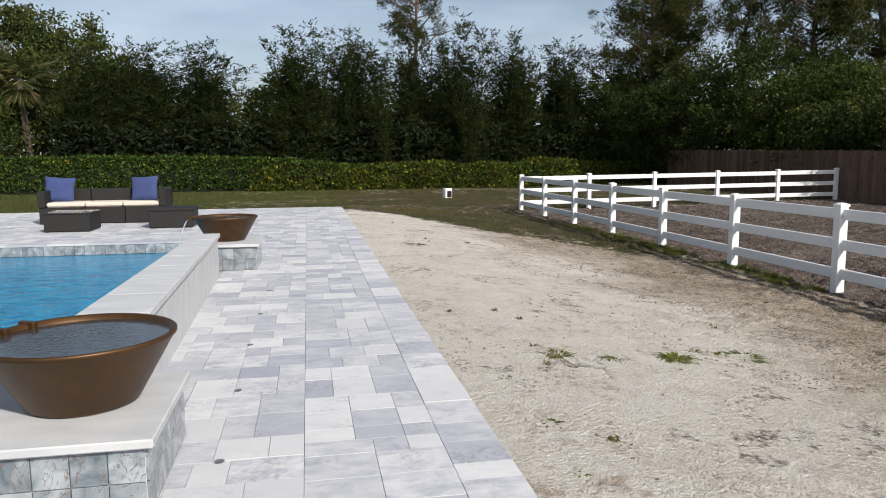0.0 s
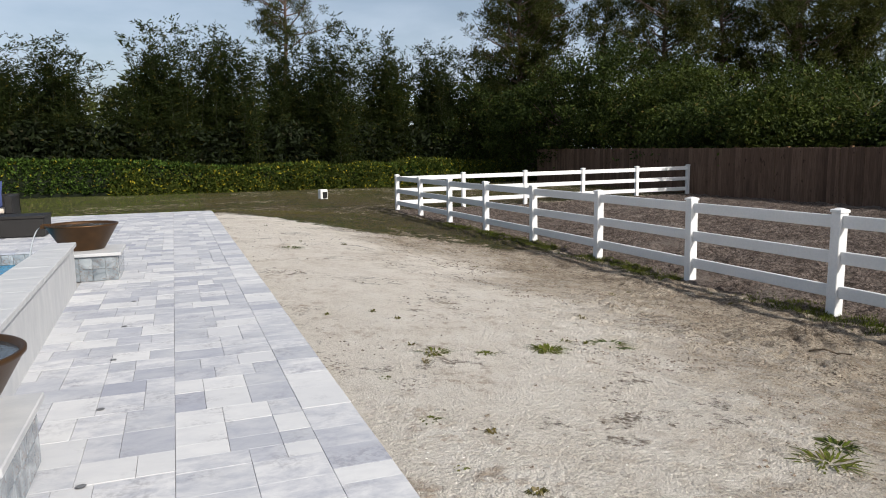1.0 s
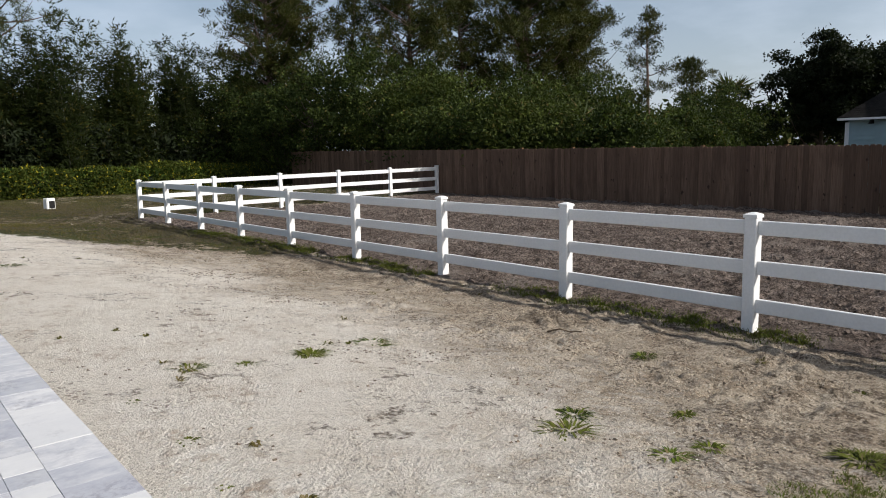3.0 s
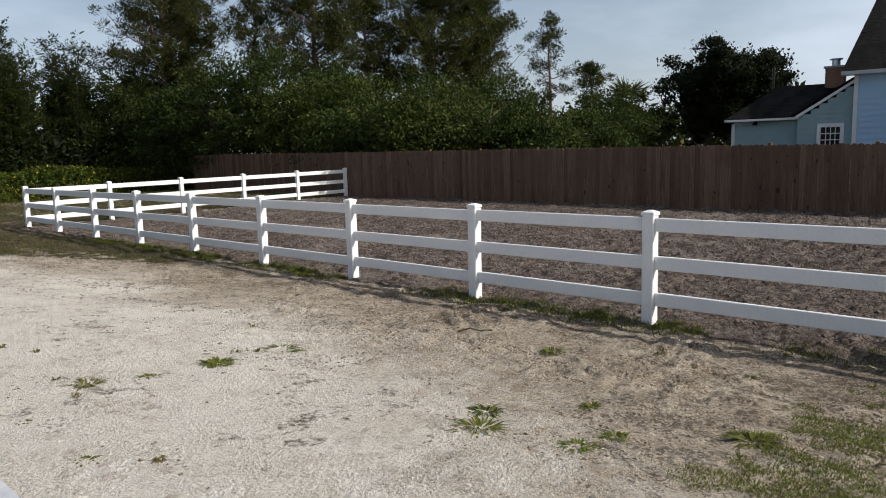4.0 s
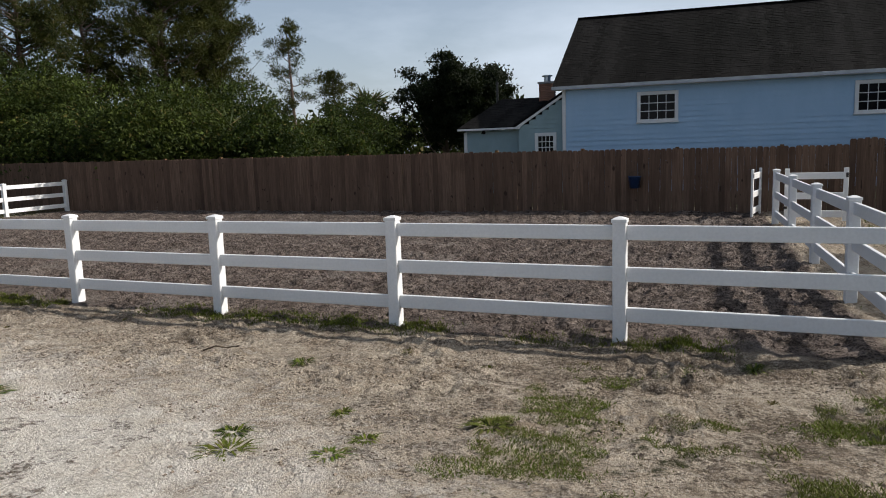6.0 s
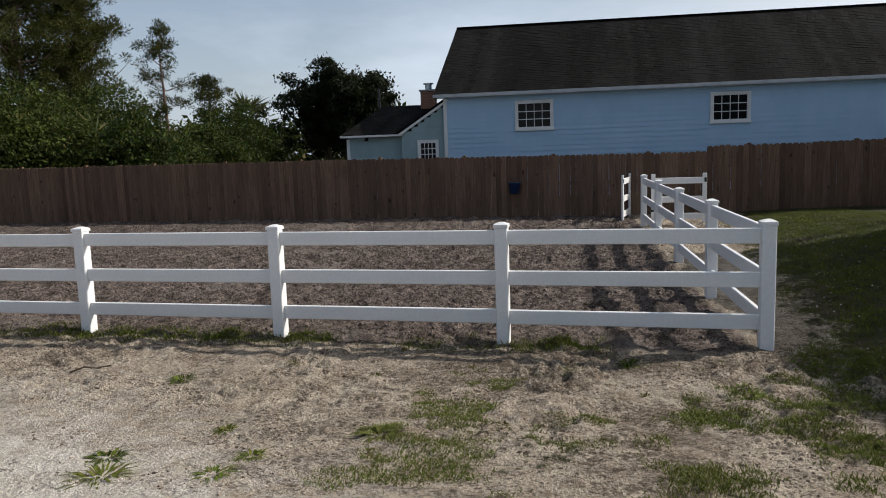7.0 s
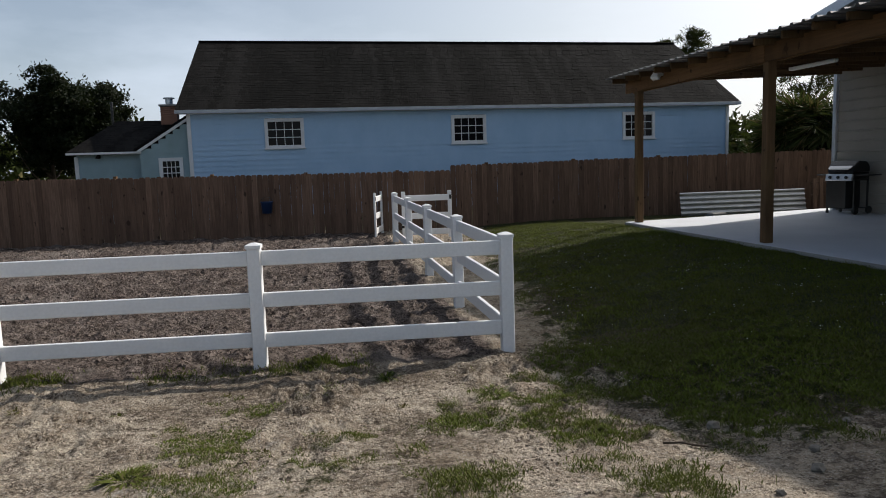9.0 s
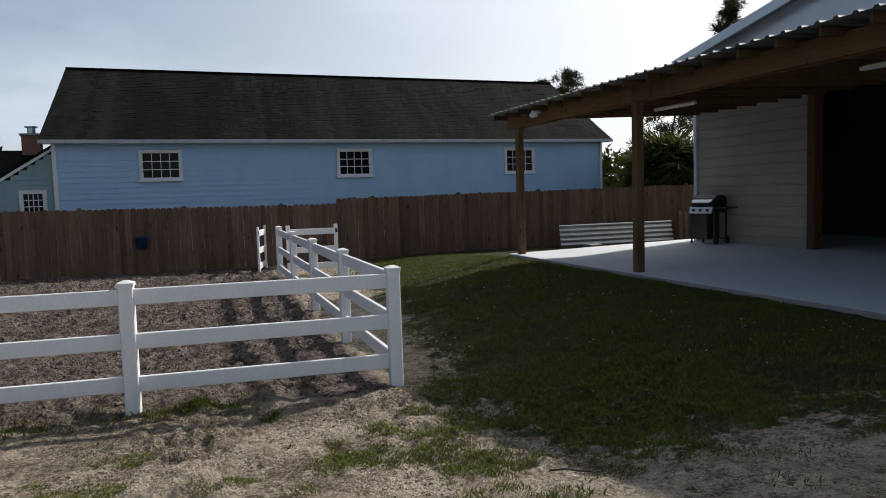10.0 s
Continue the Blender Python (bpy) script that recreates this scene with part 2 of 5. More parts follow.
def shingle_material():
    """Old asphalt tabs: each its own shade, with dark algae streaks and pale worn spots."""
    k = Net("asphalt_shingle")
    r = k.island()
    c = k.mix(r, (0.0055, 0.0052, 0.0050), (0.0155, 0.0147, 0.0140))
    stain = k.noise(0.55, 6, 0.7, (1.0, 0.35, 0.35))
    c = k.mix(k.math("MULTIPLY", k.ramp(stain, 0.44, 0.62), 0.8), c, (0.0030, 0.0029, 0.0029))
    worn = k.noise(2.6, 6, 0.75)
    c = k.mix(k.math("MULTIPLY", k.ramp(worn, 0.56, 0.70), 0.6), c, (0.036, 0.033, 0.030))
    grit = k.noise(55, 3, 0.7)
    c = k.mix(k.math("MULTIPLY", k.ramp(grit, 0.5, 0.7), 0.4), c, (0.03, 0.029, 0.028))
    k.bump(grit, 0.7, 0.006)
    return k.done(c, 0.95, 0, 0.04)


def water_material():
    k = Net("pool_water")
    w = k.noise(3.2, 4, 0.55, (1, 1.8, 1), None, 0.8)
    w2 = k.noise(11, 3, 0.5, (1, 1.6, 1), None, 0.5)
    k.bump(k.math("ADD", w, k.math("MULTIPLY", w2, 0.4)), 0.35, 0.05)
    c = k.mix(k.ramp(w, 0.3, 0.7), (0.004, 0.15, 0.32), (0.015, 0.26, 0.45))
    return k.done(c, 0.08, 0, 0.22)


M = {
    "soil": ground_material(),
    "paver": paver_material(False),
    "paver_joined": paver_material(True),
    "sand_joint": plain("joint_sand", (0.42, 0.41, 0.40), (0.34, 0.33, 0.32), 8, 0.9),
    "coping": plain("white_marble_coping", (0.56, 0.56, 0.56), (0.43, 0.44, 0.455), 3, 0.5, stretch=(1, 2.5, 1)),
    "tile": marble_tile_material(),
    "grout": plain("grout", (0.55, 0.55, 0.54), (0.45, 0.45, 0.44), 10, 0.9),
    "bronze": plain("bronze", (0.105, 0.054, 0.022), (0.066, 0.035, 0.015), 7, 0.45, 0.65, 0.1, 90),
    "bowl_water": plain("bowl_water", (0.028, 0.032, 0.035), (0.05, 0.055, 0.06), 30, 0.05, 0, 0.5, 40),
    "water": water_material(),
    "pool_shell": plain("pool_plaster", (0.05, 0.33, 0.46), (0.07, 0.38, 0.5), 4, 0.7),
    "stream": plain("falling_water", (0.45, 0.5, 0.54), (0.6, 0.65, 0.7), 20, 0.08),
    "wicker": plain("dark_wicker", (0.010, 0.009, 0.0085), (0.018, 0.016, 0.015), 60, 0.6, 0, 0.8, 130, stretch=(1, 1, 2)),
    "cushion": plain("cream_fabric", (0.62, 0.55, 0.47), (0.55, 0.48, 0.41), 8, 0.95, 0, 0.2, 200),
    "pillow": plain("blue_fabric", (0.035, 0.05, 0.14), (0.045, 0.065, 0.17), 8, 0.95, 0, 0.3, 200),
    "glass_top": plain("smoked_glass", (0.03, 0.03, 0.032), (0.04, 0.04, 0.042), 3, 0.08),
    "vinyl": plain("white_vinyl", (0.80, 0.80, 0.80), (0.76, 0.76, 0.75), 2.2, 0.42, 0, 0.03, 35, 0.5),
    "board": board_material("weathered_board", (0.110, 0.065, 0.044), (0.232, 0.150, 0.103)),
    "board_joined": board_material("weathered_board_joined", (0.110, 0.065, 0.044), (0.232, 0.150, 0.103), True),
    "timber": board_material("treated_timber", (0.105, 0.060, 0.028), (0.185, 0.112, 0.055)),
    "beam": board_material("treated_beam", (0.115, 0.062, 0.028), (0.20, 0.112, 0.052), False, (0.8, 14, 14)),
    "siding_blue": siding_material("blue_siding", (0.29, 0.44, 0.61), (0.34, 0.49, 0.66)),
    "siding_aged": siding_material("aged_blue_siding", (0.25, 0.345, 0.38), (0.20, 0.285, 0.29)),
    "trim": plain("white_trim", (0.68, 0.69, 0.70), (0.55, 0.56, 0.57), 2, 0.55, 0, 0.05),
    # Light grey-blue: the eave's shade is put into the fascia colour.
    "fascia": plain("shaded_fascia_paint", (0.42, 0.45, 0.48), (0.30, 0.32, 0.35), 2.5, 0.7, 0, 0.1),
    "shingle": shingle_material(),
    "pane": plain("dark_pane", (0.006, 0.0065, 0.0075), (0.010, 0.010, 0.011), 3, 0.08, spec=0.12),
    "brick": plain("chimney_brick", (0.33, 0.17, 0.11), (0.25, 0.13, 0.09), 9, 0.9, 0, 0.5),
    "metal": plain("galvanised_sheet", (0.52, 0.54, 0.56), (0.42, 0.44, 0.46), 5, 0.35, 0.7, 0.05),
    "old_sheet": plain("dulled_sheet", (0.26, 0.26, 0.26), (0.18, 0.18, 0.18), 5, 0.45, 0.5, 0.05),
    "beige_metal": plain("beige_metal_siding", (0.30, 0.28, 0.25), (0.25, 0.235, 0.21), 1.5, 0.5, 0.0, 0.05),
    "roof_metal": plain("pale_roof_metal", (0.62, 0.65, 0.70), (0.55, 0.58, 0.62), 2, 0.35, 0.4, 0.05),
    "concrete": plain("pale_concrete", (0.62, 0.635, 0.665), (0.53, 0.545, 0.575), 0.8, 0.8, 0, 0.2, 50),
    "slab_side": plain("raw_concrete", (0.33, 0.32, 0.30), (0.24, 0.23, 0.22), 5, 0.9, 0, 0.4),
    # Indoor shade put into the colour of the backing walls.
    "interior_shade": plain("painted_interior_shade", (0.05, 0.045, 0.04), (0.035, 0.03, 0.028), 3, 0.9),
    "black": plain("black_enamel", (0.012, 0.012, 0.012), (0.02, 0.02, 0.02), 6, 0.35),
    "steel": plain("brushed_steel", (0.5, 0.5, 0.5), (0.42, 0.42, 0.42), 30, 0.3, 0.9, 0.05),
    "plastic_blue": plain("blue_plastic", (0.006, 0.022, 0.07), (0.009, 0.03, 0.09), 8, 0.4),
    "plastic_white": plain("white_plastic", (0.75, 0.75, 0.73), (0.7, 0.7, 0.69), 8, 0.4),
    "bark": plain("bark", (0.10, 0.075, 0.055), (0.055, 0.042, 0.032), 4, 0.95, 0, 0.9, 22, stretch=(1, 1, 0.3)),
    "bark_pine": plain("pine_bark", (0.15, 0.10, 0.075), (0.07, 0.05, 0.04), 3, 0.95, 0, 0.9, 18, stretch=(1, 1, 0.4)),
    "cane": plain("bamboo_cane", (0.022, 0.028, 0.010), (0.035, 0.035, 0.015), 4, 0.6, 0, 0.2),
    "stone": plain("pale_stone", (0.22, 0.195, 0.16), (0.12, 0.105, 0.085), 9, 0.9, 0, 0.6),
    "twig": plain("dry_twig", (0.10, 0.075, 0.05), (0.07, 0.05, 0.035), 12, 0.95),
    "bamboo_leaf": leafy("bamboo_leaf", (0.0034, 0.0072, 0.0016), (0.036, 0.056, 0.014), (0.015, 0.021, 0.004), (0.08, 0.068, 0.012), 0.05, 0.33),
    "hedge_leaf": leafy("hedge_leaf", (0.008, 0.022, 0.003), (0.105, 0.175, 0.030), None, (0.24, 0.21, 0.02), 0.05),
    "vine_leaf": leafy("vine_leaf", (0.010, 0.022, 0.003), (0.095, 0.130, 0.020), (0.040, 0.052, 0.008), (0.30, 0.26, 0.02), 0.09),
    "brush_leaf": leafy("brush_leaf", (0.0065, 0.0140, 0.0030), (0.088, 0.122, 0.024), (0.018, 0.030, 0.006), (0.085, 0.075, 0.018), 0.04),
    "needle": leafy("pine_needle", (0.0060, 0.0105, 0.0026), (0.050, 0.064, 0.015), (0.046, 0.048, 0.008), (0.09, 0.07, 0.02), 0.03, 0.15),
    # Near-black; the undergrowth uses it as painted shade below the bamboo.
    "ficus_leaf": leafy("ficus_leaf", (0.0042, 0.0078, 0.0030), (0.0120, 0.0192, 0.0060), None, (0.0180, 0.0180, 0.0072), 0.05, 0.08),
    "frond": leafy("palm_frond", (0.022, 0.034, 0.010), (0.062, 0.078, 0.022), None, (0.15, 0.11, 0.05), 0.2),
    "far_leaf": leafy("far_leaf", (0.012, 0.021, 0.005), (0.100, 0.130, 0.028), (0.052, 0.060, 0.012), (0.085, 0.075, 0.025), 0.05, 0.1),
    "blade": leafy("grass_blade", (0.016, 0.030, 0.004), (0.165, 0.205, 0.030), (0.10, 0.112, 0.020), (0.13, 0.11, 0.045), 0.08),
    "dry_blade": leafy("thin_grass", (0.045, 0.062, 0.010), (0.125, 0.118, 0.026), (0.12, 0.095, 0.03), (0.18, 0.145, 0.075), 0.3),
    "fresh_blade": leafy("fresh_grass", (0.045, 0.080, 0.009), (0.15, 0.195, 0.028), (0.11, 0.125, 0.022), (0.20, 0.16, 0.08), 0.15),
    "clover": plain("white_clover_head", (0.7, 0.7, 0.66), (0.6, 0.6, 0.55), 9, 0.9),
    "pad_clod": plain("paddock_clod", (0.06, 0.045, 0.037), (0.15, 0.118, 0.10), 5, 0.95),
    "dirt_clod": plain("dirt_crumb", (0.10, 0.076, 0.056), (0.25, 0.20, 0.152), 5, 0.95),
    "shell_bit": plain("shell_bit", (0.82, 0.80, 0.76), (0.68, 0.64, 0.58), 40, 0.8),
    # Near-black: the shade between hedge leaves, put into the colour.
    "core": plain("hedge_shade_core", (0.004, 0.008, 0.002), (0.008, 0.013, 0.004), 3, 0.95, 0, 0.9, 20),
}


# ---- building helpers ----
RNG = np.random.default_rng(7)


def mesh_np(name, verts, quads, material):
    """A mesh from arrays of corners and of four-cornered faces."""
    me = bpy.data.meshes.new(name)
    verts, quads = np.asarray(verts, np.float32), np.asarray(quads, np.int32)
    me.vertices.add(len(verts))
    me.vertices.foreach_set("co", verts.ravel())
    me.loops.add(quads.size)
    me.loops.foreach_set("vertex_index", quads.ravel())
    me.polygons.add(len(quads))
    me.polygons.foreach_set("loop_start", np.arange(0, quads.size, quads.shape[1], dtype=np.int32))
    me.polygons.foreach_set("use_smooth", np.zeros(len(quads), bool))
    me.update(calc_edges=True)
    me.materials.append(M[material])
    return me


def box_mesh(name, size, material, bevel=0.006, base=False):
    """A block with its edges taken off; base: it stands on its origin instead of being centred."""
    bm = bmesh.new()
    bmesh.ops.create_cube(bm, size=1)
    bmesh.ops.scale(bm, vec=size, verts=bm.verts)
    if base:
        bmesh.ops.translate(bm, vec=(0, 0, size[2] / 2), verts=bm.verts)
    if bevel:
        bmesh.ops.bevel(bm, geom=bm.edges, offset=bevel, segments=1, affect="EDGES")
    return bm_mesh(name, bm, material)


def bm_mesh(name, bm, material, smooth=False):
    me = bpy.data.meshes.new(name)
    bmesh.ops.recalc_face_normals(bm, faces=bm.faces)
    if smooth:
        for f in bm.faces:
            f.smooth = True
    bm.to_mesh(me)
    bm.free()
    me.materials.append(M[material])
    return me


def add_box(bm, lo, hi):
    v = [bm.verts.new((x, y, z)) for z in (lo[2], hi[2]) for x, y in ((lo[0], lo[1]), (hi[0], lo[1]), (hi[0], hi[1]), (lo[0], hi[1]))]
    for q in ((0, 3, 2, 1), (4, 5, 6, 7), (0, 1, 5, 4), (1, 2, 6, 5), (2, 3, 7, 6), (3, 0, 4, 7)):
        bm.faces.new([v[i] for i in q])


def prism(points, axis_from, axis_to, axis="y"):
    """A bmesh of a flat outline drawn out along an axis."""
    bm = bmesh.new()

    def at(p, d):
        return {"x": (d, p[0], p[1]), "y": (p[0], d, p[1]), "z": (p[0], p[1], d)}[axis]

    a = [bm.verts.new(at(p, axis_from)) for p in points]
    b = [bm.verts.new(at(p, axis_to)) for p in points]
    bm.faces.new(a)
    bm.faces.new(b[::-1])
    for i in range(len(points)):
        j = (i + 1) % len(points)
        bm.faces.new((a[i], a[j], b[j], b[i]))
    return bm


def lathe(profile, n=48):
    bm = bmesh.new()
    rings = [[bm.verts.new((r * math.cos(2 * math.pi * i / n), r * math.sin(2 * math.pi * i / n), z)) for i in range(n)] for r, z in profile]
    for a, b in zip(rings, rings[1:]):
        for i in range(n):
            bm.faces.new((a[i], a[(i + 1) % n], b[(i + 1) % n], b[i]))
    bm.faces.new(rings[0][::-1])
    bm.faces.new(rings[-1])
    return bm


def rod(bm, a, b, r0, r1=None, n=8):
    """A tapered round bar between two points."""
    a, b = Vector(a), Vector(b)
    r1 = r0 if r1 is None else r1
    q = (b - a).to_track_quat("Z", "Y")
    rings = []
    for p, r in ((a, r0), (b, r1)):
        rings.append([bm.verts.new(p + q @ Vector((r * math.cos(2 * math.pi * i / n), r * math.sin(2 * math.pi * i / n), 0))) for i in range(n)])
    for i in range(n):
        bm.faces.new((rings[0][i], rings[0][(i + 1) % n], rings[1][(i + 1) % n], rings[1][i]))
    bm.faces.new(rings[0][::-1])
    bm.faces.new(rings[1])


def thing(name, loc=(0, 0, 0), rz=0.0, label="", category="", group="", kind="", mesh=None):
    ob = new(name, mesh)
    ob.matrix_basis = pose(*loc, 0, 0, rz)
    return tagged(ob, label, category, group, kind)


def part(name, me, parent, loc=(0, 0, 0), rot=(0, 0, 0), label=""):
    ob = new(name, me)
    ob.parent = parent
    ob.matrix_basis = pose(*loc, *rot)
    return tagged(ob, label)


def sm(a, b, x):
    t = np.clip((np.asarray(x, float) - a) / (b - a), 0, 1)
    return t * t * (3 - 2 * t)


def vnoise(x, y, s, seed=0):
    """Smooth noise from 0 to 1 with cells of s metres."""
    x, y = np.asarray(x, float) / s, np.asarray(y, float) / s
    i, j = np.floor(x), np.floor(y)
    u, v = x - i, y - j
    u, v = u * u * (3 - 2 * u), v * v * (3 - 2 * v)

    def h(a, b):
        return np.modf(np.abs(np.sin(a * 127.1 + b * 311.7 + seed * 74.7) * 43758.5453))[0]

    return (h(i, j) * (1 - u) + h(i + 1, j) * u) * (1 - v) + (h(i, j + 1) * (1 - u) + h(i + 1, j + 1) * u) * v


# ---- ground ----
DECK = 0.55
FX, CY, SPAN = 6.97, -1.84, 2.44
AY = CY + 10 * SPAN


def base_height(x, y):
    """The broad lie of the land: a raised pool terrace and barn floor, a low paddock between."""
    s1 = sm(6.2, 1.0, x) * sm(25, 18.6, y)
    s2 = sm(-2.0, -6.2, y) * (0.45 + 0.55 * sm(18.5, 14.6, x))
    z = 0.04 + 0.45 * (1 - (1 - s1) * (1 - s2))
    return z + 0.13 * sm(10, 18.5, x) * (1 - s2) + 0.06 * sm(20, 30, y)


def in_paddock(x, y):
    return sm(FX - 0.5, FX + 0.1, x) * sm(CY - 0.1 + 0.073 * (x - FX), CY + 0.3 + 0.073 * (x - FX), y) * sm(AY + 0.3, AY - 0.2, y) * sm(20.5, 19.5, x)


def turf_cover(x, y, bare=False):
    """How much grass grows at a spot, 0 to 1."""
    x, y = np.asarray(x, float), np.asarray(y, float)
    mound = sm(-1.5, -3.3, y + 0.06 * (x - 6)) * sm(2.4, 5.6, x + 0.5 * (vnoise(x, y, 0.9, 3) - 0.5))
    mound = np.maximum(mound, 0.75 * sm(-3.2, -5.0, y) * sm(1.0, 2.5, x))
    scatter = 0.62 * sm(2.4, 3.4, x) * sm(6.6, 5.2, x) * sm(1.5, 0.4, y) * sm(-3.4, -2.0, y) * sm(0.35, 0.7, vnoise(x, y, 0.8, 5))
    for px, py, pr in ((4.15, 0.9, 0.27), (3.97, 0.36, 0.36), (4.08, -0.08, 0.36), (4.6, -0.35, 0.25), (5.3, -1.32, 0.48), (5.6, -2.0, 0.55), (4.9, -1.1, 0.3), (4.9, -1.75, 0.5), (4.4, -2.0, 0.45), (3.5, -1.0, 0.35), (3.3, -1.8, 0.45), (6.3, -2.4, 0.5)):
        d2 = ((x - px) ** 2 + (y - py) ** 2) / pr ** 2
        scatter = np.maximum(scatter, np.exp(-d2) * (0.4 + 0.8 * vnoise(x, y, 0.25, 6)))
    if bare:
        scatter = scatter * 0.5
    north = sm(0.0, 2.2, y - (17.6 - 1.35 * np.clip(x - 1, 0, 6))) * (0.62 + 0.38 * sm(0.25, 0.7, vnoise(x, y, 1.7, 9))) * sm(FX + 0.5, FX - 0.4, np.where(y > AY, 0, x))
    lawn = sm(-2.5, -4.5, x) * sm(18.6, 19.2, y)
    east = sm(19.3, 19.8, x)
    return np.clip(np.maximum.reduce([mound, scatter, north, lawn, east]), 0, 1) * (1 - in_paddock(x, y))


def ground_height(x, y):
    p = in_paddock(x, y)
    rough = (vnoise(x, y, 0.45, 1) - 0.5) * 0.03 + (vnoise(x, y, 0.17, 2) - 0.5) * 0.02
    hoof = np.abs(vnoise(x, y, 0.30, 11) - 0.5) * 0.15 + np.abs(vnoise(x, y, 0.15, 12) - 0.5) * 0.09 + (vnoise(x, y, 0.08, 13) - 0.5) * 0.03 - 0.045
    churn = sm(0.42, 0.66, vnoise(x, y, 0.8, 14)) * (np.abs(vnoise(x, y, 0.15, 15) - 0.5) * 0.085 + vnoise(x, y, 0.07, 16) * 0.034 - 0.022)
    near = sm(1.2, 4.5, x)
    worn = sm(2.8, 5.2, x) * (1 - p)
    return base_height(x, y) + rough * (0.2 + 0.8 * near) + (hoof * (p + 0.35 * worn) + churn * (0.3 * near + worn) * (1 - p)) * sm(-6.4, -3.4, y) * sm(30, 20, y)


def ground_at(x, y):
    return float(ground_height(np.array([x]), np.array([y]))[0])


def build_ground():
    xs = np.concatenate([[-900, -300, -120, -60], np.arange(-30, 0, 1.0), np.arange(0, 0.8, 0.2), np.arange(0.8, 7.4, 0.032), np.arange(7.4, 13, 0.065), np.arange(13, 20, 0.11), np.arange(20, 60, 2.0), [80, 150, 400, 900]])
    ys = np.concatenate([[-900, -300, -120, -60], np.arange(-30, -8, 1.0), np.arange(-8, -4, 0.08), np.arange(-4, 8, 0.032), np.arange(8, 16, 0.07), np.arange(16, 24, 0.12), np.arange(24, 44, 0.4), [46, 50, 60, 80, 150, 400, 900]])
    gx, gy = np.meshgrid(xs, ys)
    gz = ground_height(gx, gy)
    under = (gx < -0.2) & (gx > -14) & (gy > -7.5) & (gy < 15)
    gz = np.where(under, -1.6, gz)
    shed = (gx < 15.8) & (gx > 1.2) & (gy < -7.6) & (gy > -24)
    gz = np.where(shed, 0.2, gz)
    n, m = gx.shape
    idx = np.arange(n * m).reshape(n, m)
    quads = np.stack([idx[:-1, :-1], idx[:-1, 1:], idx[1:, 1:], idx[1:, :-1]], -1).reshape(-1, 4)
    me = mesh_np("ground", np.stack([gx, gy, gz], -1).reshape(-1, 3), quads, "soil")
    me.polygons.foreach_set("use_smooth", np.ones(len(me.polygons), bool))
    p = in_paddock(gx, gy)
    wob = (vnoise(gx, gy, 1.3, 21) - 0.5) * 1.6
    zones = {
        "shell": sm(20.5, 17.0, gy + wob) * sm(6.4, 2.2, gx + wob + 0.07 * np.clip(gy - 8, 0, 9)) * (1 - p) * (0.12 + 0.88 * sm(-1.0, 4.2, gy + 0.4 * wob - 0.5 * (gx - 2.5))),
        "paddock": p,
        "turf": turf_cover(gx, gy, True),
        # Moist dark soil plus painted shade along the fence and to the south.
        "mud_and_shade": np.clip(0.26 * sm(2.6, -0.4, gy) * sm(2.0, 3.2, gx) + 0.42 * sm(0.45, 0.8, vnoise(gx, gy, 0.7, 33)) + 0.52 * sm(5.4, 6.5, gx) * sm(7.4, 6.9, gx) + 0.75 * sm(11, 19, gy) * (0.4 + 0.6 * vnoise(gx, gy, 1.6, 35)) * sm(1.0, 2.5, gx + 3 * sm(18, 20, gy)), 0, 1) * (1 - p) * sm(-5.0, -3.0, gy) * sm(38, 30, gy),
    }
    for name, values in zones.items():
        a = me.attributes.new(name, "FLOAT", "POINT")
        a.data.foreach_set("value", values.astype(np.float32).ravel())
    tagged(new("ground", me), "pale shell sand, bare dirt and patchy grass", "ground", "", "structure")


build_ground()

# ---- pool terrace ----
POOL_N, POOL_W = 11.7, -12.0


def build_deck():
    deck = thing("pavement", label="grey and white concrete pavers laid in mixed sizes", category="pavement", kind="structure")
    bm = bmesh.new()
    add_box(bm, (-1.08, -4.0, -0.2), (0.85, 18.9, DECK - 0.007))
    add_box(bm, (-12.0, POOL_N + 0.02, -0.2), (-1.08, 18.9, DECK - 0.007))
    add_box(bm, (-1.43, 8.0, -0.2), (-1.08, POOL_N + 0.02, DECK - 0.007))
    add_box(bm, (-1.43, -4.0, -0.2), (-1.08, 2.32, DECK - 0.007))
    part("bedding", bm_mesh("bedding", bm, "sand_joint"), deck)
    return deck


def paver_mesh(w, h):
    """One paver with a chamfered top; its top lies at the origin's height."""
    bm = bmesh.new()
    c, d = 0.0012, 0.05
    lo = [bm.verts.new((x, y, -d)) for x, y in ((0, 0), (w, 0), (w, h), (0, h))]
    mid = [bm.verts.new((x, y, -c)) for x, y in ((0, 0), (w, 0), (w, h), (0, h))]
    top = [bm.verts.new((x, y, 0)) for x, y in ((c, c), (w - c, c), (w - c, h - c), (c, h - c))]
    for i in range(4):
        j = (i + 1) % 4
        bm.faces.new((lo[i], lo[j], mid[j], mid[i]))
        bm.faces.new((mid[i], mid[j], top[j], top[i]))
    bm.faces.new(top)
    return bm


def ashlar(nx, ny, rng):
    """Fills a band of nx by ny cells with courses of blocks of mixed width; gives (i, j, w, h) in cells."""
    out, j = [], 0
    while j < ny:
        h = min((3, 3, 3, 3, 2, 4)[int(rng.integers(6))], ny - j)
        i = 0
        while i < nx:
            fits = [w for w in (2, 3, 4, 4, 3) if w == nx - i or nx - i - w >= 2] or [nx - i]
            w = fits[int(rng.integers(len(fits)))]
            out.append((i, j, w, h))
            i += w
        j += h
    return out


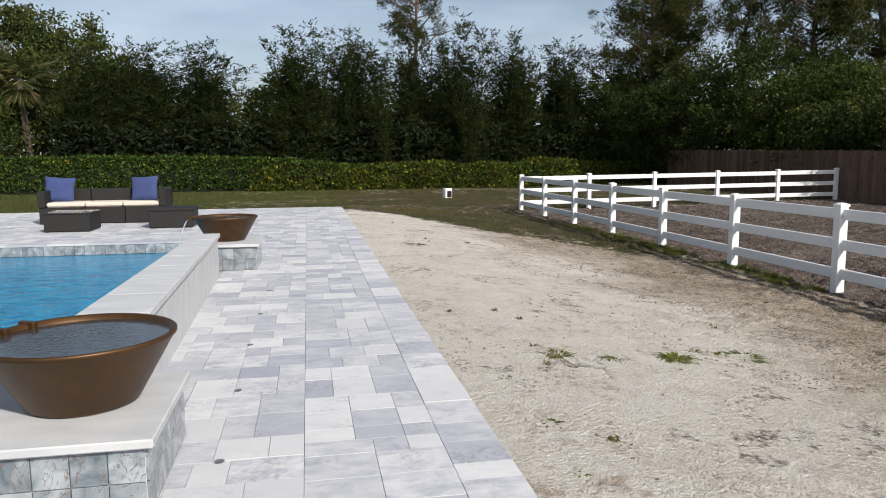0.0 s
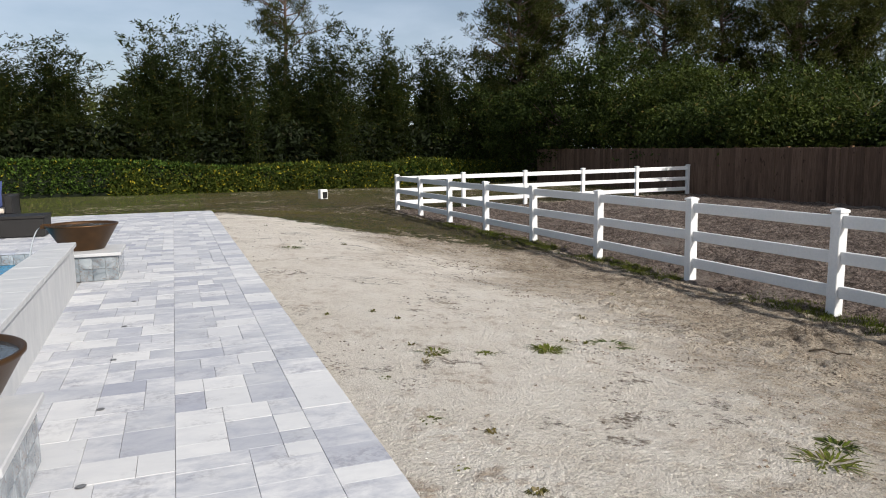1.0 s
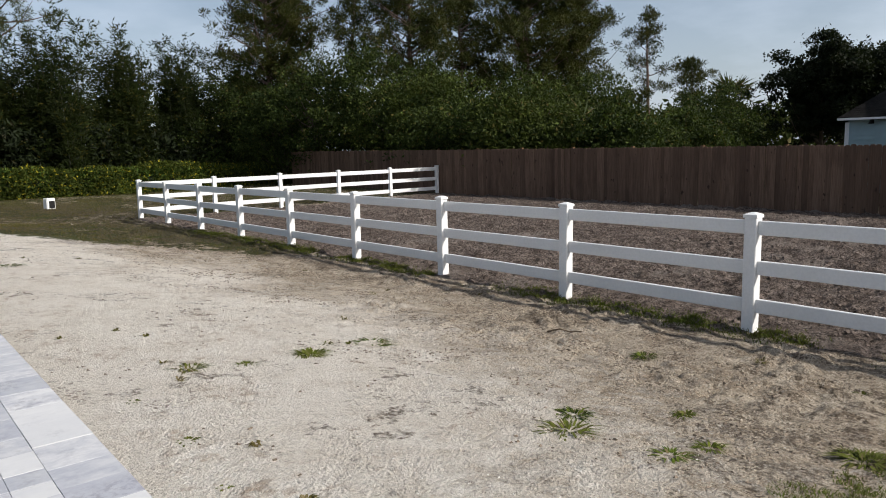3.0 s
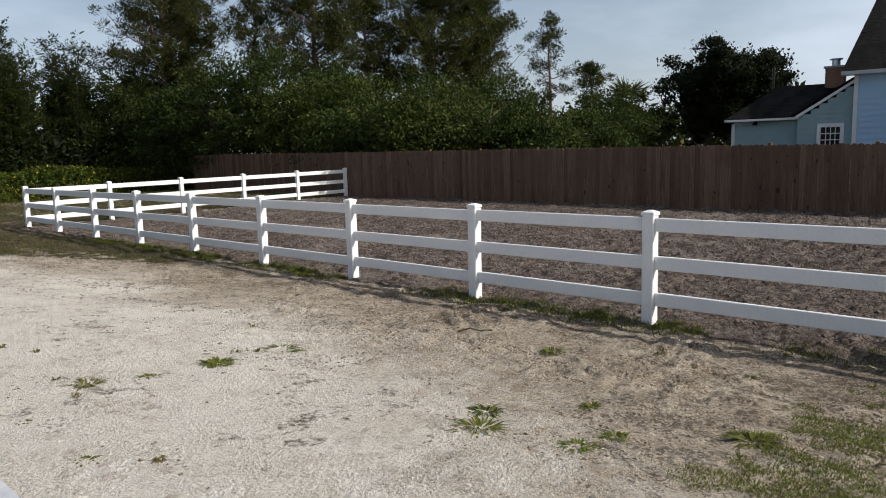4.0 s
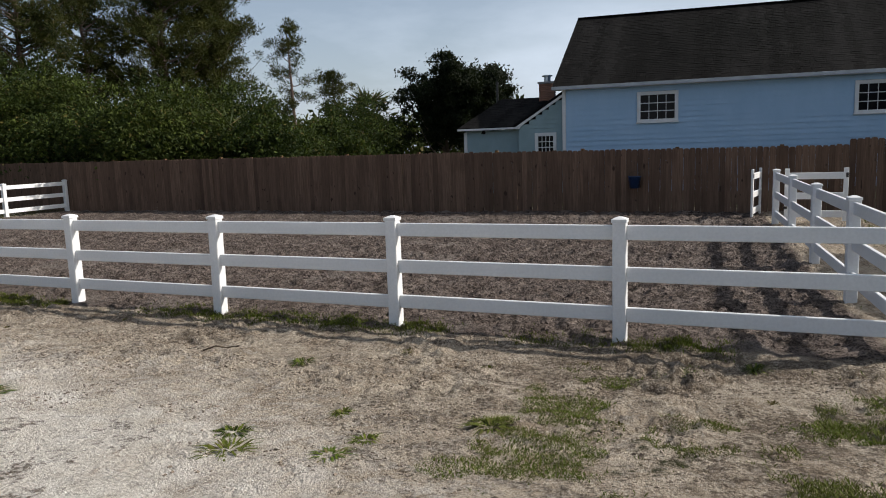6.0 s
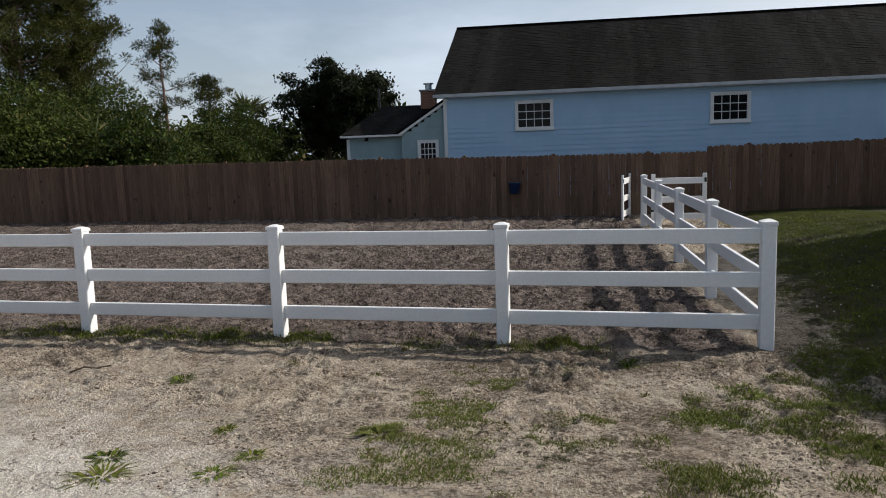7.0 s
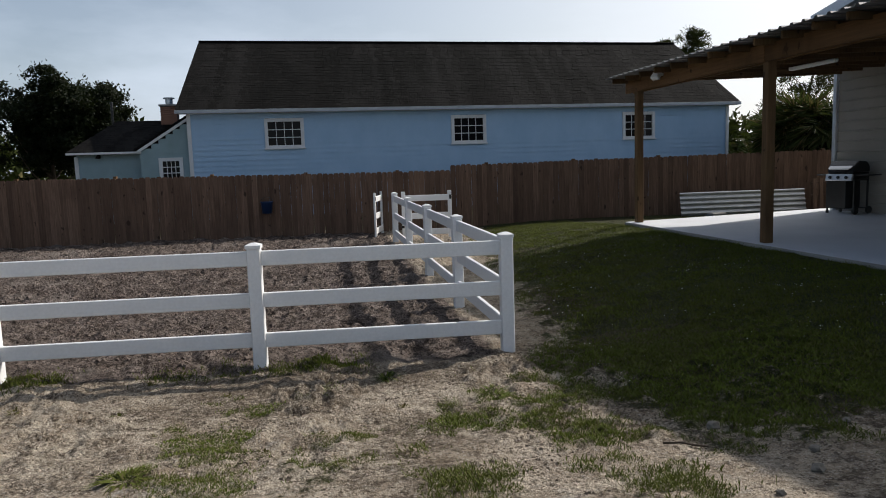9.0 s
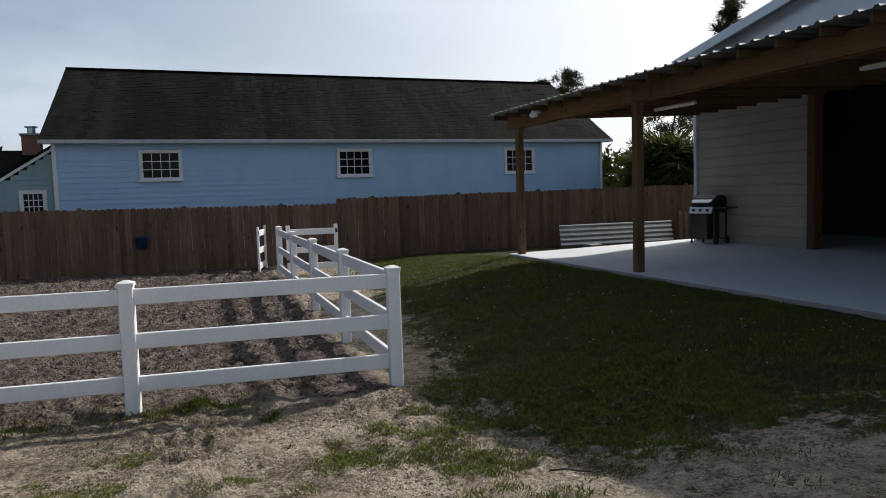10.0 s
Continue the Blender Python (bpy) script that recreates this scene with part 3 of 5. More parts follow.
def lay_pavers(deck):
    rng = np.random.default_rng(3)
    u, gap = 0.0815, 0.002
    pieces = []
    for x0, y0, nx, ny in ((-1.0525, -3.9, 12, 276), (-0.0745, -3.86, 8, 275), (-11.9, POOL_N + 0.33, 44, 80), (-8.31, POOL_N + 0.33, 44, 80), (-4.72, POOL_N + 0.33, 45, 80)):
        for i, j, w, h in ashlar(nx, ny, rng):
            pieces.append((x0 + i * u, y0 + j * u, w * u - gap, h * u - gap, (w, h)))
    y = -3.9
    while y < 18.5:
        s = (3, 3, 2, 4, 4)[int(rng.integers(5))]
        pieces.append((0.578, y, 0.272, s * u - gap, ("edge", s)))
        y += s * u
    x = -11.9
    while x < 0.6:
        pieces.append((x, 18.6, 3 * u - gap, 0.3, ("end", 2)))
        x += 3 * u
    x = -11.9
    while x < -1.2:
        pieces.append((x, POOL_N, 0.6 - gap, 0.32, ("coping", 6)))
        x += 0.6
    shared, rest = {}, []
    near = sorted((p for p in pieces if p[0] > -1.0), key=lambda p: abs(p[1] - 3.4))
    chosen = set(id(p) for p in near[:300])
    for p in pieces:
        px, py, w, h, key = p
        if id(p) in chosen:
            if key not in shared:
                shared[key] = bm_mesh("paver", paver_mesh(w, h), "paver")
            part("paver", shared[key], deck, (px, py, DECK + float(rng.normal(0, 0.0012))))
        else:
            rest.append((px, py, w, h))
    V, F = [], []
    c = 0.0012
    for px, py, w, h in rest:
        n, z = len(V), DECK + float(rng.normal(0, 0.0012))
        V += [(px, py, z - 0.03), (px + w, py, z - 0.03), (px + w, py + h, z - 0.03), (px, py + h, z - 0.03)]
        V += [(px + c, py + c, z), (px + w - c, py + c, z), (px + w - c, py + h - c, z), (px + c, py + h - c, z)]
        F += [(n, n + 1, n + 5, n + 4), (n + 1, n + 2, n + 6, n + 5), (n + 2, n + 3, n + 7, n + 6), (n + 3, n, n + 4, n + 7), (n + 4, n + 5, n + 6, n + 7)]
    tagged(part("far_pavers", mesh_np("far_pavers", V, F, "paver_joined"), deck), kind="stuff")


def build_pool():
    pool = thing("pool", label="swimming pool with rippled turquoise water and a marble tile band", category="pool", kind="structure")
    bm = bmesh.new()
    x0, x1, y0, y1 = POOL_W, -1.42, -4.0, POOL_N
    add_box(bm, (x0, y0, -1.4), (x1, y1, -1.2))
    add_box(bm, (x0 - 0.2, y0, -1.4), (x0, y1, 0.5))
    add_box(bm, (x0, y1 + 0.025, -1.4), (x1, y1 + 0.03, 0.5))
    add_box(bm, (x1, y0, -1.4), (x1 + 0.05, 3.2, 0.5))
    add_box(bm, (x1, 7.98, -1.4), (x1 + 0.05, y1, 0.5))
    part("pool_shell", bm_mesh("pool_shell", bm, "pool_shell"), pool)
    part("water_surface", box_mesh("water_surface", (x1 - x0, y1 - y0, 0.04), "water", 0), pool, ((x0 + x1) / 2, (y0 + y1) / 2, 0.345))
    part("water_surface", box_mesh("water_surface", (0.24, 4.78, 0.04), "water", 0), pool, (x1 + 0.12, 5.59, 0.345))
    tile = box_mesh("tile", (0.148, 0.014, 0.148), "tile", 0.003)
    for i in range(56):
        part("tile", tile, pool, (x1 - 0.08 - 0.152 * i, y1 + 0.012, 0.44))
    return pool


def pool_wall():
    wall = thing("wall_spillway", label="raised white stone pool wall with marble cap", category="wall", kind="structure")

    def xr(y):
        return -0.955 - 0.0235 * (y - 3.76)

    def cap_in(y):
        return 0.385 - 0.031 * (y - 3.16)

    bm = prism([(xr(3.16) - 0.33, 3.16), (xr(3.16), 3.16), (xr(8.0), 8.0), (xr(8.0) - 0.20, 8.0)], -0.6, 1.0, "z")
    part("wall_body", bm_mesh("wall_body", bm, "coping"), wall)
    n = 8
    for i in range(n):
        a, b = 3.165 + i * 4.84 / n, 3.165 + (i + 1) * 4.84 / n - 0.004
        bm = prism([(xr(a) - cap_in(a), a), (xr(a) + 0.03, a), (xr(b) + 0.03, b), (xr(b) - cap_in(b), b)], 1.0, 1.045, "z")
        bmesh.ops.bevel(bm, geom=bm.edges, offset=0.004, segments=1, affect="EDGES")
        part("cap_stone", bm_mesh("cap_stone", bm, "coping"), wall)


def pedestal(x, y):
    ped = thing("pedestal", (x, y, DECK), 0, "square marble-tiled pedestal with a white stone cap", "pedestal", "pool pedestals")
    part("core", box_mesh("core", (0.80, 0.80, 0.282), "grout", 0.002, True), ped)
    part("cap", box_mesh("cap", (0.88, 0.88, 0.038), "coping", 0.006, True), ped, (0, 0, 0.282), label="white marble cap slab")
    tile = box_mesh("tile", (0.130, 0.012, 0.134), "tile", 0.002)
    for k in range(4):
        for i in range(6):
            for j in range(2):
                a = math.radians(90 * k)
                lx, ly = -0.4 + 0.0667 + 0.1333 * i, -0.404
                part("tile", tile, ped, (lx * math.cos(a) - ly * math.sin(a), lx * math.sin(a) + ly * math.cos(a), 0.072 + 0.137 * j), (0, 0, 90 * k))


def water_bowl(x, y, spill, turn=0.0):
    bowl = thing("water_bowl", (x, y, DECK + 0.322), turn, "wide bronze water bowl brimming with water", "bowl", "pool water bowls")
    outer = [(r * 0.95, z * 0.82) for r, z in [(0.05, 0.0), (0.225, 0.0), (0.24, 0.012), (0.40, 0.335), (0.412, 0.345), (0.412, 0.362), (0.405, 0.368), (0.392, 0.364), (0.382, 0.335), (0.20, 0.03), (0.03, 0.03)]]
    part("basin", bm_mesh("basin", lathe(outer, 64), "bronze", True), bowl)
    part("bowl_water", bm_mesh("bowl_water", lathe([(0.28, 0.268), (0.362, 0.277), (0.28, 0.279), (0.01, 0.279)], 48), "bowl_water"), bowl)
    bm = bmesh.new()
    add_box(bm, (-0.425, -0.085, 0.262), (-0.33, -0.055, 0.308))
    add_box(bm, (-0.425, 0.055, 0.262), (-0.33, 0.085, 0.308))
    add_box(bm, (-0.425, -0.055, 0.262), (-0.33, 0.055, 0.278))
    bmesh.ops.bevel(bm, geom=bm.edges, offset=0.004, segments=1, affect="EDGES")
    part("spout", bm_mesh("spout", bm, "bronze"), bowl)
    if spill:
        bm = bmesh.new()
        prev = None
        for i in range(13):
            s = i / 12
            px, pz = -0.425 - 0.22 * s, 0.279 - 0.80 * s * s
            w = 0.055 - 0.02 * s
            ring = [bm.verts.new(v) for v in ((px, -w, pz), (px + 0.012, 0, pz + 0.008), (px, w, pz), (px - 0.012, 0, pz - 0.008))]
            if prev:
                for k in range(4):
                    bm.faces.new((prev[k], prev[(k + 1) % 4], ring[(k + 1) % 4], ring[k]))
            prev = ring
        part("water_stream", bm_mesh("water_stream", bm, "stream", True), bowl, label="falling stream of clear water")


def pillow_mesh(name, w, d, h, material, n=14, puff=1.0):
    """A stuffed cushion: flat square with swollen middle and pinched corners."""
    V, F = [], []
    for side in (1, -1):
        o = len(V)
        for i in range(n + 1):
            for j in range(n + 1):
                u, v = 2 * i / n - 1, 2 * j / n - 1
                t = (max(0, 1 - u ** 4) * max(0, 1 - v ** 4)) ** (0.5 / puff)
                pin = 1 - 0.06 * (1 - abs(u)) * abs(v) ** 3 - 0.06 * (1 - abs(v)) * abs(u) ** 3
                V.append((u * w / 2 * pin, v * d / 2 * pin, side * h / 2 * t))
        for i in range(n):
            for j in range(n):
                q = (o + i * (n + 1) + j, o + (i + 1) * (n + 1) + j, o + (i + 1) * (n + 1) + j + 1, o + i * (n + 1) + j + 1)
                F.append(q if side > 0 else q[::-1])
    me = mesh_np(name, V, F, material)
    me.polygons.foreach_set("use_smooth", np.ones(len(me.polygons), bool))
    return me


def sofa():
    x0, x1, y0 = -5.42, -2.95, 15.3
    w = x1 - x0
    s = thing("outdoor_sofa", ((x0 + x1) / 2, y0, DECK), 0, "dark wicker outdoor sofa with cream seat cushions", "sofa")
    for i in range(3):
        part("seat_base", box_mesh("seat_base", (w / 3 - 0.01, 0.78, 0.33), "wicker", 0.012, True), s, ((i - 1) * w / 3, 0.40, 0.012))
        part("backrest", box_mesh("backrest", (w / 3 - 0.01, 0.10, 0.36), "wicker", 0.015, True), s, ((i - 1) * w / 3, 0.74, 0.342))
        part("seat_cushion", box_mesh("seat_cushion", ((w - 0.28) / 3 - 0.008, 0.66, 0.10), "cushion", 0.03, True), s, ((i - 1) * (w - 0.28) / 3, 0.35, 0.345), label="cream fabric seat cushion")
    for k in (-1, 1):
        part("armrest", box_mesh("armrest", (0.13, 0.80, 0.34), "wicker", 0.015, True), s, (k * (w / 2 - 0.07), 0.38, 0.344))
    for k, (px, lean, turn) in enumerate(((-0.96, 74, 6), (0.72, 72, -12))):
        thing("throw_pillow", (s.location.x + px, y0 + 0.50, DECK + 0.67), 0, "navy blue square throw pillow on the sofa", "pillow", "sofa pillows", mesh=pillow_mesh("throw_pillow", 0.57, 0.54, 0.17, "pillow"))
        bpy.context.scene.collection.objects[-1].matrix_basis = pose(s.location.x + px, y0 + 0.50, DECK + 0.69, lean, 4 - 8 * k, turn)


def low_table(x0, x1, y0, depth, glass):
    t = thing("low_table", ((x0 + x1) / 2, y0 + depth / 2, DECK), 0, "low dark wicker table with a glass top" if glass else "low dark wicker footstool beside the sofa", "table" if glass else "footstool")
    w = x1 - x0
    part("body", box_mesh("body", (w - 0.02, depth - 0.02, 0.32), "wicker", 0.012, True), t, (0, 0, 0.012))
    part("top", box_mesh("top", (w, depth, 0.022 if glass else 0.05), "glass_top" if glass else "wicker", 0.006, True), t, (0, 0, 0.333))
    for a in (-1, 1):
        for b in (-1, 1):
            part("foot", box_mesh("foot", (0.05, 0.05, 0.014), "black", 0.002, True), t, (a * (w / 2 - 0.06), b * (depth / 2 - 0.06), 0))


def deck_drain(x, y):
    d = thing("deck_drain", (x, y, DECK + 0.001), 0, "small round dark deck jet cover set in the pavers", "drain cover", "deck jets", mesh=bm_mesh("deck_drain", lathe([(0.010, 0.003), (0.019, 0.003), (0.022, 0.005), (0.015, 0.006), (0.008, 0.004)], 16), "old_sheet"))
    return d


# ---- white paddock fences ----
RAIL_Z = (0.245, 0.643, 1.047)


def fence_post_meshes():
    body = box_mesh("post", (0.127, 0.127, 1.30), "vinyl", 0.007, True)
    bm = bmesh.new()
    add_box(bm, (-0.072, -0.072, 0.0), (0.072, 0.072, 0.03))
    top = [bm.verts.new((x, y, 0.031)) for x, y in ((-0.072, -0.072), (0.072, -0.072), (0.072, 0.072), (-0.072, 0.072))]
    tip = [bm.verts.new((x, y, 0.052)) for x, y in ((-0.02, -0.02), (0.02, -0.02), (0.02, 0.02), (-0.02, 0.02))]
    for i in range(4):
        bm.faces.new((top[i], top[(i + 1) % 4], tip[(i + 1) % 4], tip[i]))
    bm.faces.new(tip)
    return body, bm_mesh("cap", bm, "vinyl")


POST, CAP = fence_post_meshes()


def white_fence(a, b, spans, label, skip_first=False, lift=0.0, skip_last=False):
    """Posts and three rails from a to b."""
    a, b = Vector(a), Vector(b)
    d = (b - a) / spans
    rz = math.degrees(math.atan2(d.y, d.x))
    f = thing("paddock_fence", (a.x, a.y, 0), rz, label, "fence", "white paddock fences")
    rail = box_mesh("rail", (d.length - 0.12, 0.045, 0.142), "vinyl", 0.006)
    for i in range(spans + 1):
        p = a + d * i
        z = lift * i / spans
        if not ((skip_first and i == 0) or (skip_last and i == spans)):
            post = part("post", POST, f, (d.length * i, 0, -0.105 + z), (float(RNG.normal(0, 0.25)), float(RNG.normal(0, 0.25)), 0))
            part("cap", CAP, post, (0, 0, 1.30))
        if i < spans:
            tilt = -math.degrees(math.atan2(lift / spans, d.length))
            for rzv in RAIL_Z:
                part("rail", rail, f, (d.length * (i + 0.5), 0, rzv + 0.05 + z + lift / spans / 2 + float(RNG.normal(0, 0.004))), (0, tilt, 0))
    return f


def gate(name, x, y, z, rz, width, label, hinge_post=False):
    g = thing(name, (x, y, z), rz, label, "gate")
    upright = box_mesh("stile", (0.09, 0.05, 1.13), "vinyl", 0.006, True)
    rail = box_mesh("gate_rail", (width - 0.18, 0.042, 0.14), "vinyl", 0.006)
    part("stile", upright, g, (0.045, 0, 0.0))
    part("stile", upright, g, (width - 0.045, 0, 0.0))
    for zz in (0.17, 0.55, 0.97):
        part("gate_rail", rail, g, (width / 2, 0, zz))
    part("latch", box_mesh("latch", (0.05, 0.07, 0.10), "black", 0.006), g, (width - 0.03, 0, 0.98), label="black gate latch")
    part("hinge", box_mesh("hinge", (0.07, 0.065, 0.06), "black", 0.006), g, (0.02, 0, 0.30))
    return g


# ---- board fence ----
def board_top(y):
    return np.interp(y, [-14, -2.76, -2.74, 0, 6, 13, 22, 34], [1.98, 1.89, 1.765, 1.775, 1.85, 1.90, 1.96, 2.05])


def board_fence():
    X = 19.2
    f = thing("wall_board_fence", label="tall weathered brown wooden board privacy fence", category="fence", kind="structure")
    rng = np.random.default_rng(5)
    boards, y = [], -14.6
    while y < 35.5:
        w = 0.139
        boards.append((y + w / 2, float(board_top(y)) + float(rng.normal(0, 0.008)), float(rng.normal(0, 0.006)) + 0.006 * (len(boards) % 2), float(rng.normal(0, 0.14))))
        y += w + 0.002 + float(abs(rng.normal(0, 0.0006)))

    def plank(bm, dx, by, bz):
        """One board with clipped upper corners."""
        out = [(-0.0695, -1.95), (0.0695, -1.95), (0.0695, -0.035), (0.042, 0.0), (-0.042, 0.0), (-0.0695, -0.035)]
        a, b = [[bm.verts.new((dx + e, by + p, bz + q)) for p, q in out] for e in (-0.009, 0.009)]
        bm.faces.new(a[::-1])
        bm.faces.new(b)
        for k in range(6):
            bm.faces.new((a[k], a[(k + 1) % 6], b[(k + 1) % 6], b[k]))

    bm = bmesh.new()
    plank(bm, 0, 0, 0)
    me = bm_mesh("board", bm, "board")
    order = sorted(range(len(boards)), key=lambda i: abs(boards[i][0] - 6.5))
    close = set(order[:300])
    bm = bmesh.new()
    for i, (by, bz, dx, lean) in enumerate(boards):
        if i in close:
            part("board", me, f, (X + dx, by, bz), (lean, 0, 0))
        else:
            plank(bm, X + dx, by, bz)
    tagged(part("far_boards", bm_mesh("far_boards", bm, "board_joined"), f), kind="stuff")
    post = box_mesh("fence_post", (0.09, 0.09, 2.0), "timber", 0.006)
    y = -13.4
    while y < 35:
        part("fence_post", post, f, (X + 0.10, y, float(board_top(y)) - 0.96))
        y += 2.42
    for z in (0.45, 1.05, 1.6):
        part("stringer", box_mesh("stringer", (0.04, 50.0, 0.09), "board", 0.004), f, (X + 0.035, 10.4, z))


def bucket(x, y, z):
    b = thing("bucket", (x, y, z), 0, "blue plastic feed bucket hung on the board fence", "bucket")
    part("tub", bm_mesh("tub", lathe([(0.10, -0.17), (0.125, -0.165), (0.155, 0.11), (0.172, 0.125), (0.165, 0.14), (0.148, 0.13), (0.115, -0.13), (0.05, -0.13)], 28), "plastic_blue", True), b)
    bm = bmesh.new()
    for i in range(10):
        a0, a1 = math.pi * i / 10, math.pi * (i + 1) / 10
        rod(bm, (0, -0.16 * math.cos(a0), 0.12 + 0.14 * math.sin(a0)), (0, -0.16 * math.cos(a1), 0.12 + 0.14 * math.sin(a1)), 0.005, n=6)
    part("bail", bm_mesh("bail", bm, "black"), b)


build_pool()
DECK_OB = build_deck()
pool_wall()
for py in (2.72, 8.78):
    pedestal(-1.06, py)
    water_bowl(-1.0 if py < 5 else -1.05, py + 0.07, True, -30 if py < 5 else 0)
sofa()
low_table(-4.79, -3.99, 13.62, 0.78, True)
low_table(-3.04, -2.22, 13.95, 0.78, False)
for px, py in ((-0.45, 2.77), (-0.46, 3.77), (-0.47, 4.81), (-0.46, 5.85), (-0.44, 6.94)):
    deck_drain(px, py)

white_fence((FX, CY), (FX, AY), 10, "white vinyl three-rail fence along the dirt paddock")
white_fence((FX, AY), (19.05, 22.75), 5, "white vinyl three-rail fence across the paddock end", True, 0.09)
white_fence((FX, CY), (16.75, -1.10), 4, "white vinyl three-rail fence beside the grassy bank", True, 0.07)
gate("paddock_gate", 16.9, -1.27, 0.18, -90, 1.19, "white vinyl gate leaf standing open beside the fence end")
gate("paddock_gate", 19.02, -0.84, 0.14, 170.5, 1.2, "white vinyl gate leaf swung open into the paddock")
board_fence()
bucket(19.03, 2.14, 0.97)


# ---- neighbouring house ----
def lap_course(bm, x0, x1, z0, z1, y=0.0, out=0.022):
    """One overlapping siding board: thick lower edge, thin upper edge."""
    v = [bm.verts.new(p) for x in (x0, x1) for p in ((x, y - out, z0), (x, y + 0.02, z0), (x, y + 0.02, z1 + 0.01), (x, y - 0.002, z1 + 0.01))]
    for q in ((0, 1, 2, 3), (7, 6, 5, 4), (0, 4, 5, 1), (1, 5, 6, 2), (2, 6, 7, 3), (3, 7, 4, 0)):
        bm.faces.new([v[i] for i in q])


def sash_window(parent, x0, x1, z0, z1, cols, rows, y=0.0):
    """A trimmed window with muntins and a dark pane; x0..z1 take in the trim."""
    t = 0.125
    w = part("window", box_mesh("sill", (x1 - x0 + 0.06, 0.10, 0.05), "trim", 0.004), parent, ((x0 + x1) / 2, y - 0.05, z0 - 0.02))
    cx, cz = (x0 + x1) / 2, z0 - 0.02

    def piece(name, lo, hi, mat, bevel=0.004):
        size = tuple(b - a for a, b in zip(lo, hi))
        part(name, box_mesh(name, size, mat, bevel), w, ((lo[0] + hi[0]) / 2 - cx, (lo[1] + hi[1]) / 2 + 0.05, (lo[2] + hi[2]) / 2 - cz))

    piece("casing", (x0, -0.055, z0), (x0 + t, 0.02, z1), "trim")
    piece("casing", (x1 - t, -0.055, z0), (x1, 0.02, z1), "trim")
    piece("casing", (x0 + t, -0.052, z1 - t), (x1 - t, 0.02, z1), "trim")
    piece("casing", (x0 + t, -0.052, z0), (x1 - t, 0.02, z0 + t * 0.8), "trim")
    ax, bx, az, bz = x0 + t, x1 - t, z0 + t * 0.8, z1 - t
    piece("pane", (ax, 0.03, az), (bx, 0.04, bz), "pane", 0)
    for i in range(1, cols):
        m = ax + (bx - ax) * i / cols
        piece("muntin", (m - 0.011, 0.0, az), (m + 0.011, 0.028, bz), "trim", 0)
    for j in range(1, rows):
        m = az + (bz - az) * j / rows
        piece("muntin", (ax, -0.002, m - 0.014), (bx, 0.029, m + 0.014), "trim", 0)


def shingle_slope(x0, x1, y0, z0, y1, z1, n, name, parent, hip_left=0.0):
    """A roof plane of overlapping courses of shingle tabs rising from y0, z0 to y1, z1."""
    rng = np.random.default_rng(int(abs(x0) * 100) + n)
    for i in range(n):
        V, F = [], []
        a, b = i / n, min((i + 1.15) / n, 1)
        ya, za, yb, zb = y0 + (y1 - y0) * a, z0 + (z1 - z0) * a, y0 + (y1 - y0) * b, z0 + (z1 - z0) * b
        left = x0 + hip_left * a
        x = left - float(rng.uniform(0, 0.3))
        while x < x1:
            e = x + 0.32
            la, lb = max(x, left), max(x, left + hip_left * (b - a))
            up = float(abs(rng.normal(0, 0.005)))
            o = len(V)
            V += [(la, ya, za + 0.006 + up), (min(e, x1) - 0.012, ya, za + 0.006 + up), (min(e, x1) - 0.006, yb, zb + 0.004), (lb, yb, zb + 0.004)]
            V += [(p, q, r - 0.09) for p, q, r in V[o:o + 4]]
            F += [tuple(o + k for k in q) for q in ((0, 1, 2, 3), (7, 6, 5, 4), (0, 4, 5, 1), (1, 5, 6, 2), (2, 6, 7, 3), (3, 7, 4, 0))]
            x = e
        part(name, mesh_np(name, V, F, "shingle"), parent)


